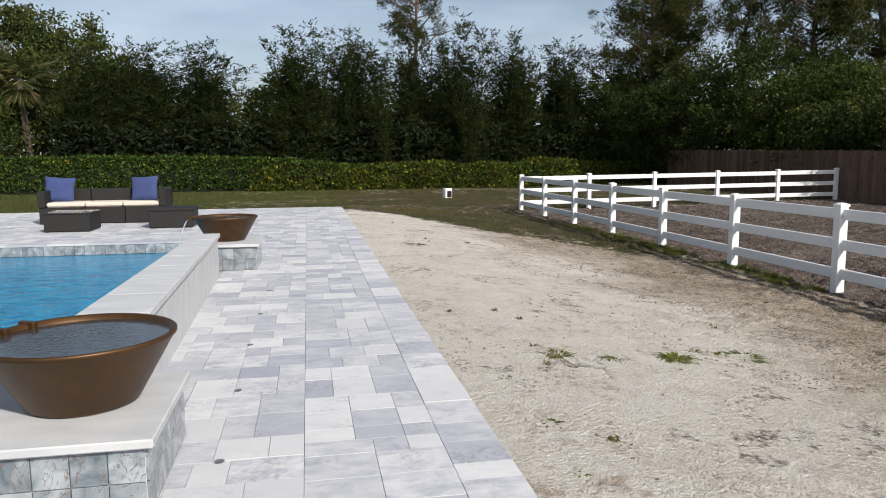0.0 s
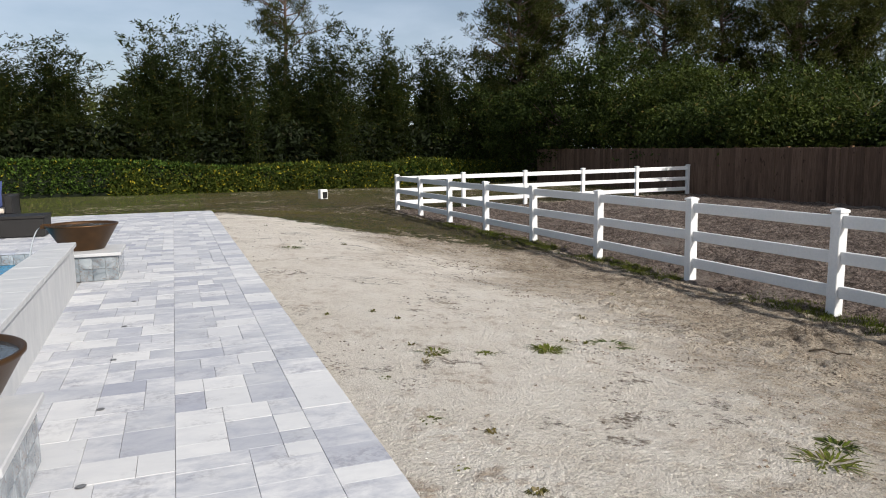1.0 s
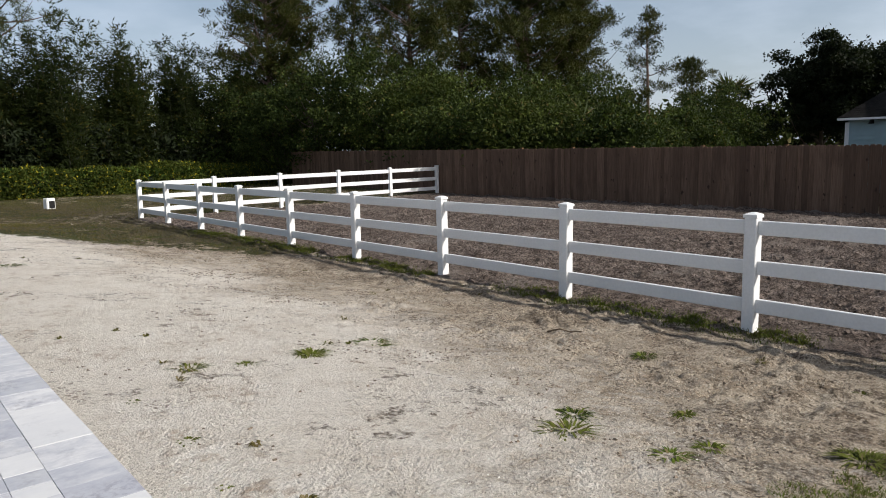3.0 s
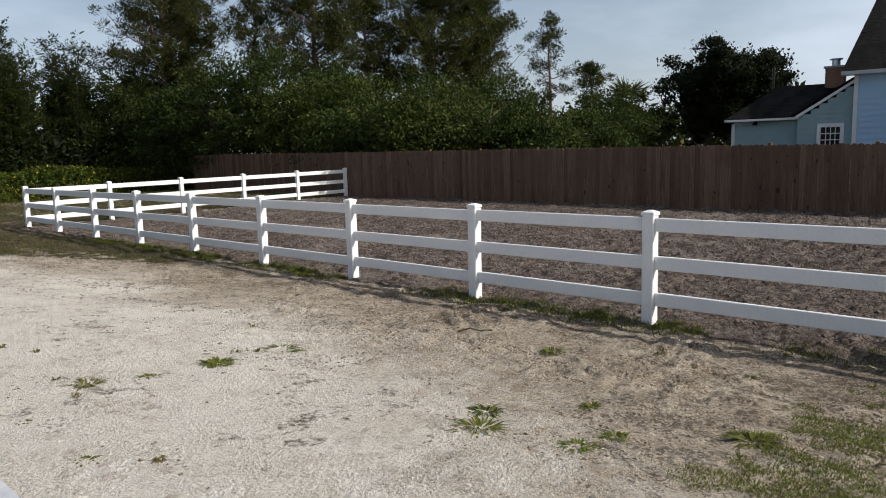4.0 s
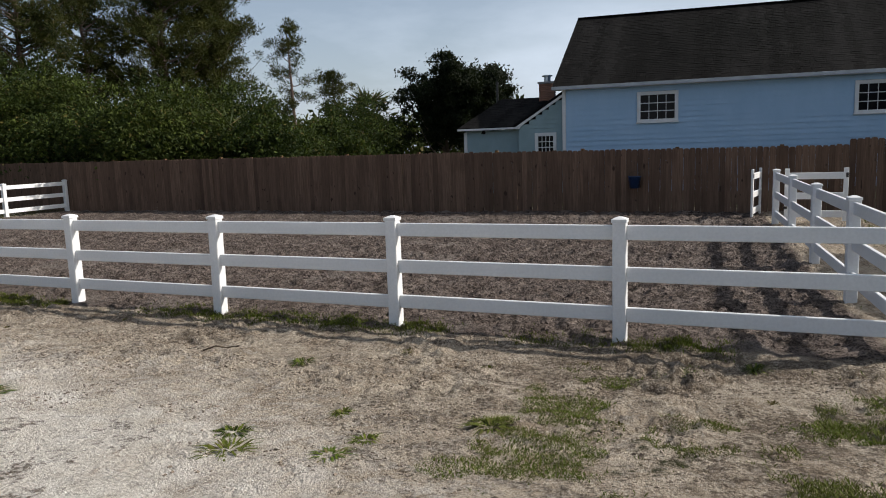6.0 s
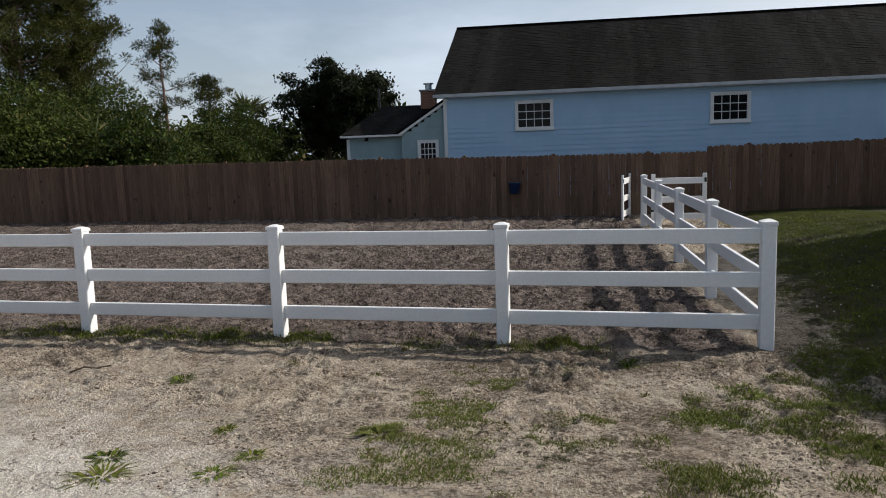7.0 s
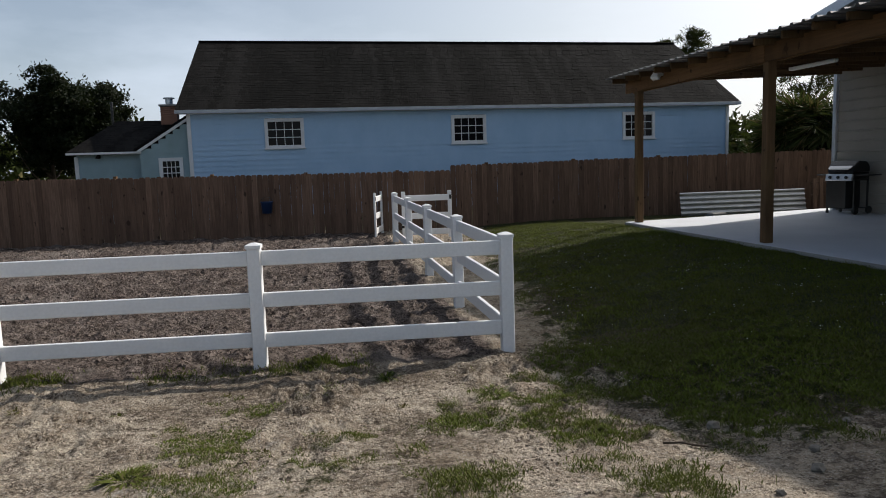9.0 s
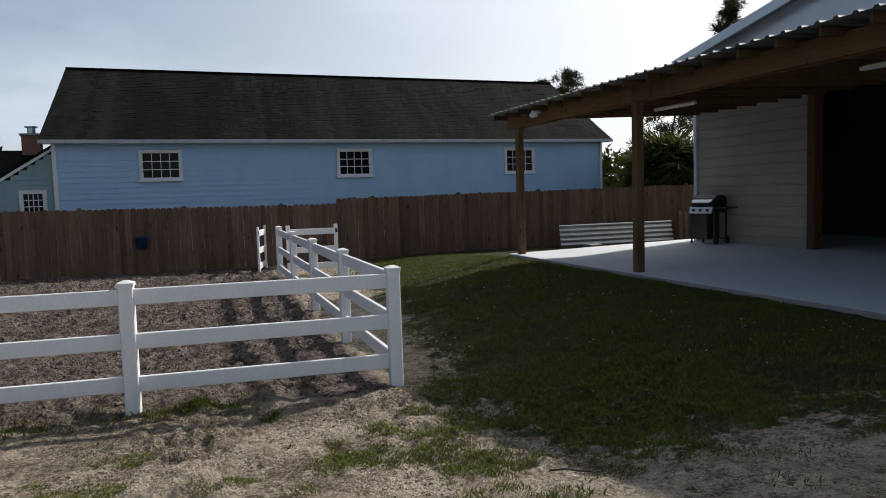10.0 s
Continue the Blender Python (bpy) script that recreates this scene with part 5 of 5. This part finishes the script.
def bamboo(seed, H):
    """A clump of arching canes, dense below, each ending in a feathery plume."""
    rng = np.random.default_rng(seed)
    t = thing("bamboo_clump", (0, 0, 0), 0, "tall dense screening bamboo with feathery tips", "bamboo", "bamboo screen")
    tubes, pts, way = [], [], []
    for i in range(36):
        h = H * (rng.uniform(0.80, 1.05) if i < 12 else rng.uniform(0.42, 0.86))
        az, out = rng.uniform(0, 2 * np.pi), rng.uniform(0.2, 1.3)
        s = np.linspace(0, 1, 12)[:, None]
        root = np.array([rng.normal(0, 0.6), rng.normal(0, 0.4), -0.1])
        path = root + np.concatenate([s ** 2.2 * math.cos(az) * out, s ** 2.2 * math.sin(az) * out * 0.8, s * h - 0.2 * out * s ** 4], 1)
        tubes.append(tube_arrays(path, np.linspace(0.020, 0.003, 12), 5))
        for k in range(54):
            u = rng.uniform(0.03, 1.0)
            c = np.array([np.interp(u, s[:, 0], path[:, j]) for j in range(3)])
            w = (0.78 - 0.40 * u) * rng.uniform(0.4, 1.3)
            m = int(16 - 6 * u)
            az2 = rng.uniform(0, 2 * np.pi)
            twig = np.array([math.cos(az2), math.sin(az2), rng.uniform(0.3, 1.3)])
            pts.append(c + twig * rng.uniform(0, 1, (m, 1)) * w + rng.normal(0, 0.06, (m, 3)))
            way.append(np.repeat([twig * 0.9 + np.array([0, 0, -0.2])], m, 0))
    V, F = joined(tubes)
    tagged(part("cane_stand", mesh_np("cane_stand", V, F, "cane"), t), kind="stuff")
    part("foliage", leaf_mesh("foliage", np.concatenate(pts), 0.21, 0.06, "bamboo_leaf", rng, spread=0.55, along=np.concatenate(way)), t)
    return t


def sabal_palm(x, y, z, H, size, seed, fronds=34):
    rng = np.random.default_rng(seed)
    t = thing("palm_tree", (x, y, z), 0, "sabal palm with a shaggy crown of fan fronds", "palm", "palms")
    trunk = limb((0, 0, -0.2), (rng.normal(0, 0.05), rng.normal(0, 0.05), 1), H, rng, 0.06, 0)
    part("trunk", mesh_np("trunk", *tube_arrays(trunk, np.linspace(0.19, 0.15, len(trunk)), 9), "bark"), t)
    top, pts, way = trunk[-1], [], []
    for i in range(fronds):
        az, el = rng.uniform(0, 2 * np.pi), rng.uniform(-0.9, 1.2)
        d = np.array([math.cos(az) * math.cos(el), math.sin(az) * math.cos(el), math.sin(el)])
        hub = top + d * size * rng.uniform(0.45, 0.7)
        side = unit(np.cross(d, [0, 0, 1.0]))
        for a in np.linspace(-1.3, 1.3, 22):
            pts.append(hub)
            way.append(d * math.cos(a) + side * math.sin(a) + np.array([0, 0, -0.25 - 0.2 * abs(a)]))
    part("crown", leaf_mesh("crown", np.array(pts), size * 0.75, 0.06 * size, "frond", rng, spread=0.05, along=np.array(way)), t)


def hedge():
    rng = np.random.default_rng(12)
    h = thing("hedge", (0, 38.3, 0), 0, "clipped green hedge along the far lawn", "hedge")

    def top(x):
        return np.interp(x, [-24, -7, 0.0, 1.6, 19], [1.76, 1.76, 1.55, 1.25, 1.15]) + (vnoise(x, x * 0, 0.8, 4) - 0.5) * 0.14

    # Added sheet under the leaves, painted as the shade in the hedge's gaps.
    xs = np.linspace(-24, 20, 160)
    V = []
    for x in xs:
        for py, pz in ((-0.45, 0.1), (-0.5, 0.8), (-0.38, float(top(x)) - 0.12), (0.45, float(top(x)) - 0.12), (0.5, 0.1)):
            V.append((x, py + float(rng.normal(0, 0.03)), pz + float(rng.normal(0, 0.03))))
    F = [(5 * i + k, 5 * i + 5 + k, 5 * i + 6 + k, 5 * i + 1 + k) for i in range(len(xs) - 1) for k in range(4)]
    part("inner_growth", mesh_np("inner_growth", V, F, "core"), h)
    n = 40000
    px = rng.uniform(-24, 20, n)
    face = rng.random(n) < 0.72
    pz = np.where(face, rng.uniform(0.12, 1, n) * top(px), top(px) + rng.normal(0, 0.04, n))
    py = np.where(face, -0.52 + rng.normal(0, 0.06, n) + 0.08 * pz, rng.uniform(-0.5, 0.5, n))
    keep = ~((px > -1.5) & (rng.random(n) < 0.35))
    P = np.stack([px, py, pz + 0.08], 1)[keep]
    part("leaves", leaf_mesh("leaves", P, 0.16, 0.10, "hedge_leaf", rng, (0, -0.7, 0.5)), h)


def vine_bank():
    """Yellow-green vines and low growth under the bamboo and along the end of the board fence."""
    rng = np.random.default_rng(14)
    n = 42000
    px = rng.uniform(-3, 21, n)
    hh = np.interp(px, [-3, 0, 6, 14, 21], [1.35, 1.35, 1.4, 1.5, 1.6]) * (0.85 + 0.25 * vnoise(px, px * 0 + 3, 1.4, 6))
    pz = rng.uniform(0, 1, n) ** 0.8 * hh
    py = 37.9 + 1.7 * (pz / 3.2) + rng.normal(0, 0.35, n) - 0.5 * vnoise(px, pz, 0.9, 8)
    tagged(new("vine_bank", leaf_mesh("vine_bank", np.stack([px, py, pz + 0.08], 1), 0.17, 0.09, "vine_leaf", rng, (0, -0.5, 0.2))), "tangled yellow-green vines and low growth under the bamboo", "vines", "", "stuff")


def far_woods():
    rng = np.random.default_rng(15)
    pts = []
    for az, dist, hgt in [(a, 72 + 8 * math.sin(a * 0.7), 7.5) for a in range(-40, 40, 3)] + [(a, 70, 6.0) for a in range(40, 84, 3)] + [(a, 62, 5.0) for a in range(84, 140, 3)]:
        c = np.array([dist * math.sin(math.radians(az)), dist * math.cos(math.radians(az)), 0])
        m = 800
        q = rng.normal(0, 1, (m, 3)) * np.array([2.4, 2.4, 0]) + c
        q[:, 2] = rng.uniform(0, 1, m) ** 0.8 * hgt * (0.6 + 0.6 * vnoise(q[:, 0], q[:, 1], 2.5, 3))
        pts.append(q)
    tagged(new("far_woods", leaf_mesh("far_woods", np.concatenate(pts), 0.75, 0.4, "far_leaf", rng)), "distant belt of mixed green trees", "woods", "", "stuff")


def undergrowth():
    """Added sheet of near-black leaves; paints the deep shade at the bamboo's foot."""
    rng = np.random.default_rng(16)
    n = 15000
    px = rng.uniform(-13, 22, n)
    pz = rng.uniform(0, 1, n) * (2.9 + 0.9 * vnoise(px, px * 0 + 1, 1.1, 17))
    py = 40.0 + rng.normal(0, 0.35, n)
    tagged(new("undergrowth", leaf_mesh("undergrowth", np.stack([px, py, pz + 0.05], 1), 0.36, 0.17, "ficus_leaf", rng)), "near-black leaves standing for the shade at the foot of the bamboo", "undergrowth", "", "stuff")


hedge()
vine_bank()
undergrowth()
far_woods()
variants = [bamboo(s, h) for s, h in ((101, 8.4), (102, 9.2), (103, 7.8), (104, 8.8))]
rngb = np.random.default_rng(31)
spots = [(-10.9, 0.84), (-10.2, 0.88), (-9.4, 0.95), (-7.6, 0.9), (-5.8, 0.93), (-4.2, 0.86), (-2.2, 0.80), (-0.9, 1.0), (0.8, 1.04), (2.6, 0.98), (4.2, 1.02), (5.8, 1.0), (7.6, 0.96), (9.3, 1.04), (11.0, 1.0), (12.8, 1.0), (14.6, 0.97), (16.4, 0.95), (18.2, 0.95), (19.6, 0.9), (21.0, 0.86)]
for i, (bx, s) in enumerate(spots):
    m = pose(bx + float(rngb.normal(0, 0.4)), 41.0 + float(rngb.normal(0, 0.5)), 0.08, 0, 0, float(rngb.uniform(0, 360))) @ Matrix.Diagonal((1.15, 1.15, s, 1))
    if i < 4:
        variants[i].matrix_basis = m
    else:
        copy = copy_thing(variants[i % 4], m)
        copy.matrix_basis = m
broadleaf("broadleaf_tree", -18.8, 54.4, 0, 12.4, 6.0, 4.6, 41, "far_leaf", 260, 130, (0.26, 0.15), label="broad green tree beyond the hedge", group="far trees", clump=0.52)
broadleaf("broadleaf_tree", -23.5, 50, 0, 9.5, 5.0, 3.8, 42, "far_leaf", 200, 130, (0.26, 0.15), label="broad green tree beyond the hedge", group="far trees", clump=0.52)
broadleaf("broadleaf_tree", -14.5, 58, 0, 8.8, 4.0, 3.0, 43, "far_leaf", 190, 130, (0.26, 0.15), label="broad green tree beyond the hedge", group="far trees", clump=0.52)
sabal_palm(-15.1, 43.2, 0.1, 6.3, 1.5, 51)
broadleaf("low_shrub", -17.5, 41.5, 0.1, 4.2, 2.6, 1.9, 44, "brush_leaf", 110, 70, label="rough green shrub behind the hedge", group="shrubs behind the hedge")
for i, (px, py, hh, sp) in enumerate(((8.7, 56.9, 17.5, 4.2), (20.5, 39.7, 14.8, 4.4), (23.6, 42.5, 13.8, 3.8), (27.0, 41.7, 13.0, 2.8), (25.5, 32.9, 13.5, 3.6), (30.2, 33.5, 13.0, 3.2), (33.4, 30.8, 12.8, 4.3), (36.5, 30.2, 12.2, 3.6), (45.4, 30.5, 11.4, 2.6), (49.7, 29.4, 8.2, 2.2), (36.0, -27.6, 12.3, 1.5), (54.4, -26.0, 11.4, 2.2), (56.4, -24.6, 11.0, 1.6))):
    dense = {0: 200, 4: 420, 6: 480, 7: 400, 1: 420, 2: 340, 5: 360, 8: 75, 9: 90}.get(i, 140)
    pine(px, py, 0.1, hh, sp, 60 + i, dense, 0.55 if i == 0 else 0.22)
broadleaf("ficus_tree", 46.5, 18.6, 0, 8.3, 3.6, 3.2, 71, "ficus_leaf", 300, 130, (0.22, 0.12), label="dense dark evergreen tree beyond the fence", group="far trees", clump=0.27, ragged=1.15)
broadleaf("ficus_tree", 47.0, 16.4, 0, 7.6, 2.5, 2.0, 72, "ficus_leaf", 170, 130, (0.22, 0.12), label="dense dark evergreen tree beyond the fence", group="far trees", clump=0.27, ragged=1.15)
sabal_palm(52.7, 28.3, 0, 5.6, 1.6, 53)
sabal_palm(23.6, 18.4, 0.1, 2.6, 1.25, 54)
brush = [(19.3, 37.0, 7.2, 2.6), (20.2, 34.3, 7.0, 2.6), (21.3, 31.6, 6.3, 2.4), (21.4, 28.8, 5.6, 2.3), (22.5, 27.0, 5.3, 2.2), (21.3, 25.0, 4.6, 1.9), (21.4, 22.8, 4.2, 1.8), (21.0, 20.9, 3.7, 1.5), (22.4, 19.6, 3.7, 1.6), (23.9, 17.4, 3.3, 1.5), (26.2, 17.4, 3.3, 1.6), (28.9, 17.2, 3.2, 1.7), (30.5, 24.0, 4.8, 2.6), (35.0, 22.5, 4.4, 2.6), (26.5, 24.5, 5.4, 2.6), (17.5, 40.5, 7.4, 2.4), (24.0, 30.0, 6.2, 2.6), (40.0, 22.0, 4.6, 2.6), (45.0, 24.0, 4.5, 2.8)]
for i, (bx, by, bh, br) in enumerate(brush):
    broadleaf("understory_shrub", bx, by, 0.1, bh * (0.86 + 0.28 * ((i * 7) % 5) / 4), br, bh * 0.46, 80 + i, "brush_leaf", 170, 60, (0.17, 0.10), 0.04, "leafy green understory shrub behind the board fence", "shrubs behind the fence", clump=0.34)
for i, (px, py, hh, sz) in enumerate(((30.6, -17.4, 1.1, 1.0), (29.5, -17.4, 1.4, 1.1), (27.2, -17.0, 2.7, 1.25), (26.3, -17.1, 3.1, 1.3), (25.3, -17.3, 2.9, 1.3), (28.2, -17.6, 1.6, 1.1))):
    sabal_palm(px, py, 0.1, hh, sz, 120 + i, 46)
for i, (bx, by, bh, br) in enumerate(((29.2, -18.4, 2.6, 0.9), (26.6, -17.9, 3.0, 1.1), (25.0, -17.9, 3.2, 1.0))):
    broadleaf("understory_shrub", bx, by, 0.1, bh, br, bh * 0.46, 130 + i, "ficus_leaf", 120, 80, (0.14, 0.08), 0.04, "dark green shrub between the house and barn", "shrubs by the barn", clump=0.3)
pine(38.0, -24.9, 0.1, 7.6, 2.6, 140, 90, 0.3)


# ---- grass, weeds and small things on the ground ----
def blades(name, xy, height, width, mat, rng, lean=0.5):
    n = len(xy)
    z = ground_height(xy[:, 0], xy[:, 1]) - 0.01
    base = np.column_stack([xy, z])
    az = rng.uniform(0, 2 * np.pi, n)
    h = height * rng.uniform(0.45, 1.3, n)
    tip = base + np.stack([np.cos(az) * lean * h, np.sin(az) * lean * h, h], 1) * rng.uniform(0.7, 1.2, (n, 1))
    side = np.stack([-np.sin(az), np.cos(az), 0 * az], 1) * (width * rng.uniform(0.6, 1.3, n))[:, None]
    mid = base * 0.45 + tip * 0.55 + np.array([0, 0, 1]) * (h * 0.12)[:, None]
    V = np.stack([base - side * 0.5, mid - side * 0.4, tip, mid + side * 0.4], 1).reshape(-1, 3)
    return mesh_np(name, V, np.arange(4 * n).reshape(n, 4), mat)


def grow(name, x0, x1, y0, y1, n, cover, height, width, mat, seed, label, lean=0.6):
    rng = np.random.default_rng(seed)
    xy = np.column_stack([rng.uniform(x0, x1, n), rng.uniform(y0, y1, n)])
    xy = xy[rng.random(n) < cover(xy[:, 0], xy[:, 1])]
    tagged(new(name, blades(name, xy, height, width, mat, rng, lean)), label, "grass", "", "stuff")


def patchy(x, y):
    return np.clip(turf_cover(x, y) * 1.5 - 0.6 * sm(0.35, 0.75, vnoise(x, y, 0.35, 41)) - 0.5 * sm(0.4, 0.8, vnoise(x, y, 0.11, 42)), 0, 1)


def outside_slab(x, y):
    ax, ay = 14.9, -6.15
    return (-(x - ax) * -0.087 + (y - ay) * -0.996) < -0.14


grow("bank_grass", 2.5, 18.5, -6.6, -0.6, 380000, lambda x, y: patchy(x, y) * (0.35 + 0.65 * sm(0.3, 0.6, vnoise(x, y, 0.28, 43))) * outside_slab(x, y), 0.045, 0.009, "blade", 201, "short green grass on the bank below the barn floor", 0.9)
grow("sparse_grass", 2.4, 7.0, -4.5, 1.6, 330000, lambda x, y: np.clip(patchy(x, y) * 2.2 - 0.4, 0, 1), 0.026, 0.0068, "fresh_blade", 202, "thin dry grass on bare dirt", 1.0)
grow("north_grass", 1.0, 19.0, 8.0, 37.5, 150000, lambda x, y: patchy(x, y) * 0.7, 0.06, 0.012, "dry_blade", 203, "patchy olive grass beyond the terrace")
grow("lawn", -22.0, 1.0, 18.95, 37.6, 42000, lambda x, y: np.clip(patchy(x, y) + 0.3, 0, 1), 0.06, 0.024, "fresh_blade", 204, "green lawn beyond the pool terrace")
grow("fence_grass", 6.35, 7.35, -0.6, 17.5, 120000, lambda x, y: sm(0.12, 0.42, vnoise(x * 0.4, y, 0.7, 51)) * np.exp(-((x - 6.80) / 0.19) ** 2) * (0.25 + 0.75 * sm(0.35, 0.6, vnoise(x, y, 0.22, 53))), 0.05, 0.011, "blade", 205, "weedy grass growing along the fence line", 0.7)


def weed(x, y, r, n, h, seed, mat="blade"):
    """One tuft of coarse grass spreading over the sand."""
    rng = np.random.default_rng(seed)
    a, d = rng.uniform(0, 2 * np.pi, n), r * 0.45 * rng.random(n) ** 0.7
    cx, cy = x + np.cos(a) * d, y + np.sin(a) * d * 0.7
    z = ground_height(cx, cy) - 0.008
    b = np.column_stack([cx, cy, z])
    out = np.stack([np.cos(a), np.sin(a), 0 * a], 1) * (r * rng.uniform(0.4, 1.0, n))[:, None]
    lift = np.array([0, 0, 1.0]) * (h * rng.uniform(0.3, 1.0, n))[:, None]
    side = np.stack([-np.sin(a), np.cos(a), 0 * a], 1) * 0.0055 * rng.uniform(0.7, 1.4, n)[:, None]
    mid = b + out * 0.45 + lift
    tip = b + out + lift * 0.45
    V = np.stack([b - side, mid - side, mid + side, b + side, mid - side, tip, tip, mid + side], 1).reshape(-1, 3)
    F = np.concatenate([np.arange(8 * n).reshape(n, 8)[:, :4], np.arange(8 * n).reshape(n, 8)[:, 4:]])
    return thing("weed_tuft", (0, 0, 0), 0, "coarse green weed tuft growing in the sand", "weed", "weed tufts", mesh=mesh_np("weed_tuft", V, F, mat))


TUFTS = ((1.66, 10.96, 0.22, 60, 0.06), (2.64, 4.35, 0.17, 110, 0.08), (1.72, 4.39, 0.16, 40, 0.05), (3.36, 4.58, 0.24, 70, 0.03), (2.09, 4.27, 0.10, 30, 0.05), (1.20, 3.89, 0.06, 16, 0.03), (1.22, 3.08, 0.08, 30, 0.03), (1.15, 2.46, 0.05, 20, 0.03),
         (3.0, 2.08, 0.21, 60, 0.065), (5.27, 3.14, 0.16, 60, 0.08), (3.94, 1.92, 0.10, 50, 0.06), (3.17, 1.54, 0.14, 60, 0.04), (3.3, 2.29, 0.16, 60, 0.06), (3.5, 1.5, 0.12, 50, 0.05), (4.1, 0.94, 0.2, 90, 0.06), (5.6, -1.45, 0.2, 80, 0.06), (6.3, -0.6, 0.14, 60, 0.10))
for i, (wx, wy, wr, wnum, wh) in enumerate(TUFTS):
    weed(wx, wy, wr, wnum, wh * 0.5, 300 + i, "fresh_blade" if i % 4 == 3 else "blade")
rngw = np.random.default_rng(77)
for i in range(34):
    wx, wy = float(rngw.uniform(1.2, 6.7)), float(rngw.uniform(-2.0, 15.0))
    weed(wx, wy, float(rngw.uniform(0.04, 0.09)), int(rngw.integers(10, 26)), 0.03, 400 + i, "dry_blade")


def clods(name, n, x0, x1, y0, y1, size, mat, seed, label, keep):
    """Small lumps scattered over the soil."""
    rng = np.random.default_rng(seed)
    xy = np.column_stack([rng.uniform(x0, x1, n), rng.uniform(y0, y1, n)])
    xy = xy[rng.random(n) < keep(xy[:, 0], xy[:, 1])]
    n = len(xy)
    s = size * (0.22 + 0.95 * rng.random(n) ** 2.4)
    shape = np.array([(1, 0, 0), (0, 1, 0), (-1, 0, 0), (0, -1, 0), (0.5, 0.4, 0.7), (-0.45, -0.4, 0.6)])
    jit = rng.uniform(0.6, 1.3, (n, 6, 3))
    az = rng.uniform(0, 6.28, n)
    V = shape[None] * jit * s[:, None, None]
    c, d = np.cos(az)[:, None], np.sin(az)[:, None]
    V = np.stack([V[..., 0] * c - V[..., 1] * d, V[..., 0] * d + V[..., 1] * c, V[..., 2]], -1)
    V += np.column_stack([xy, ground_height(xy[:, 0], xy[:, 1]) - 0.002])[:, None]
    tri = np.array([(0, 1, 4), (1, 5, 4), (1, 2, 5), (2, 3, 5), (3, 4, 5), (3, 0, 4)])
    F = (tri[None] + 6 * np.arange(n)[:, None, None]).reshape(-1, 3)
    tagged(new(name, mesh_np(name, V.reshape(-1, 3), F, mat)), label, "soil", "", "stuff")


clods("paddock_clods", 60000, 7.1, 19, -1.5, 22, 0.034, "pad_clod", 501, "loose dark clods of trodden paddock soil", lambda x, y: in_paddock(x, y) * vnoise(x, y, 0.6, 61))
clods("dirt_crumbs", 240000, 0.95, 6.95, -4.0, 17, 0.0145, "dirt_clod", 502, "small dark crumbs of dirt on the sand", lambda x, y: sm(0.42, 0.72, vnoise(x, y, 0.5, 63)) * (0.07 + 0.93 * sm(2.2, 5.5, x)) * (0.08 + 0.92 * sm(0.42, 0.68, vnoise(x, y, 0.13, 64))))
clods("shell_gravel", 9000, 0.95, 4.0, 1.2, 9, 0.007, "shell_bit", 503, "small pale shell and gravel bits", lambda x, y: 0.3 + 0.7 * vnoise(x, y, 0.5, 65))
clods("clover_heads", 2800, 5.2, 14.5, -6.3, -2.3, 0.0135, "clover", 504, "scattered white clover heads in the grass", lambda x, y: (0.15 + 0.85 * sm(0.42, 0.7, vnoise(x, y, 0.5, 67))) * turf_cover(x, y) * outside_slab(x, y))


def stone(x, y, r, seed):
    rng = np.random.default_rng(seed)
    bm = bmesh.new()
    bmesh.ops.create_icosphere(bm, subdivisions=2, radius=r)
    for v in bm.verts:
        v.co *= 0.7 + 0.5 * float(rng.random())
        v.co.z *= 0.75
    return thing("stone", (x, y, ground_at(x, y) + r * 0.35), float(rng.uniform(0, 360)), "rough pale limestone lump on the dirt", "stone", "loose stones", mesh=bm_mesh("stone", bm, "stone"))


for i, (sx, sy, sr) in enumerate(((4.21, -2.62, 0.055), (3.35, -2.75, 0.05), (3.6, -2.9, 0.04), (3.9, -3.3, 0.035), (3.1, -2.4, 0.03), (2.6, 1.1, 0.03), (1.9, 1.6, 0.025), (4.0, -3.9, 0.045))):
    stone(sx, sy, sr * 0.78, 600 + i)


def stick(pts, r, seed):
    bm = bmesh.new()
    P = [Vector((x, y, ground_at(x, y) + r + 0.004)) for x, y in pts]
    for a, b in zip(P, P[1:]):
        rod(bm, a, b, r, r * 0.8, 6)
    return thing("stick", (0, 0, 0), 0, "dry brown stick lying on the dirt", "stick", "fallen sticks", mesh=bm_mesh("stick", bm, "twig"))


stick([(4.0, -2.2), (3.95, -2.29), (3.90, -2.33), (3.87, -2.42)], 0.007, 1)
stick([(5.33, 4.32), (5.40, 4.22), (5.49, 4.16), (5.54, 4.05)], 0.009, 2)

# ---- small white path lamp by the far grass ----
lamp = thing("utility_box", (5.75, 29.2, 0.08), 20, "small white utility box standing in the grass", "utility box")
part("housing", box_mesh("housing", (0.34, 0.26, 0.42), "plastic_white", 0.03, True), lamp)
part("opening", box_mesh("opening", (0.22, 0.02, 0.27), "black", 0.01, True), lamp, (0.02, -0.135, 0.05), label="dark opening")

lay_pavers(DECK_OB)
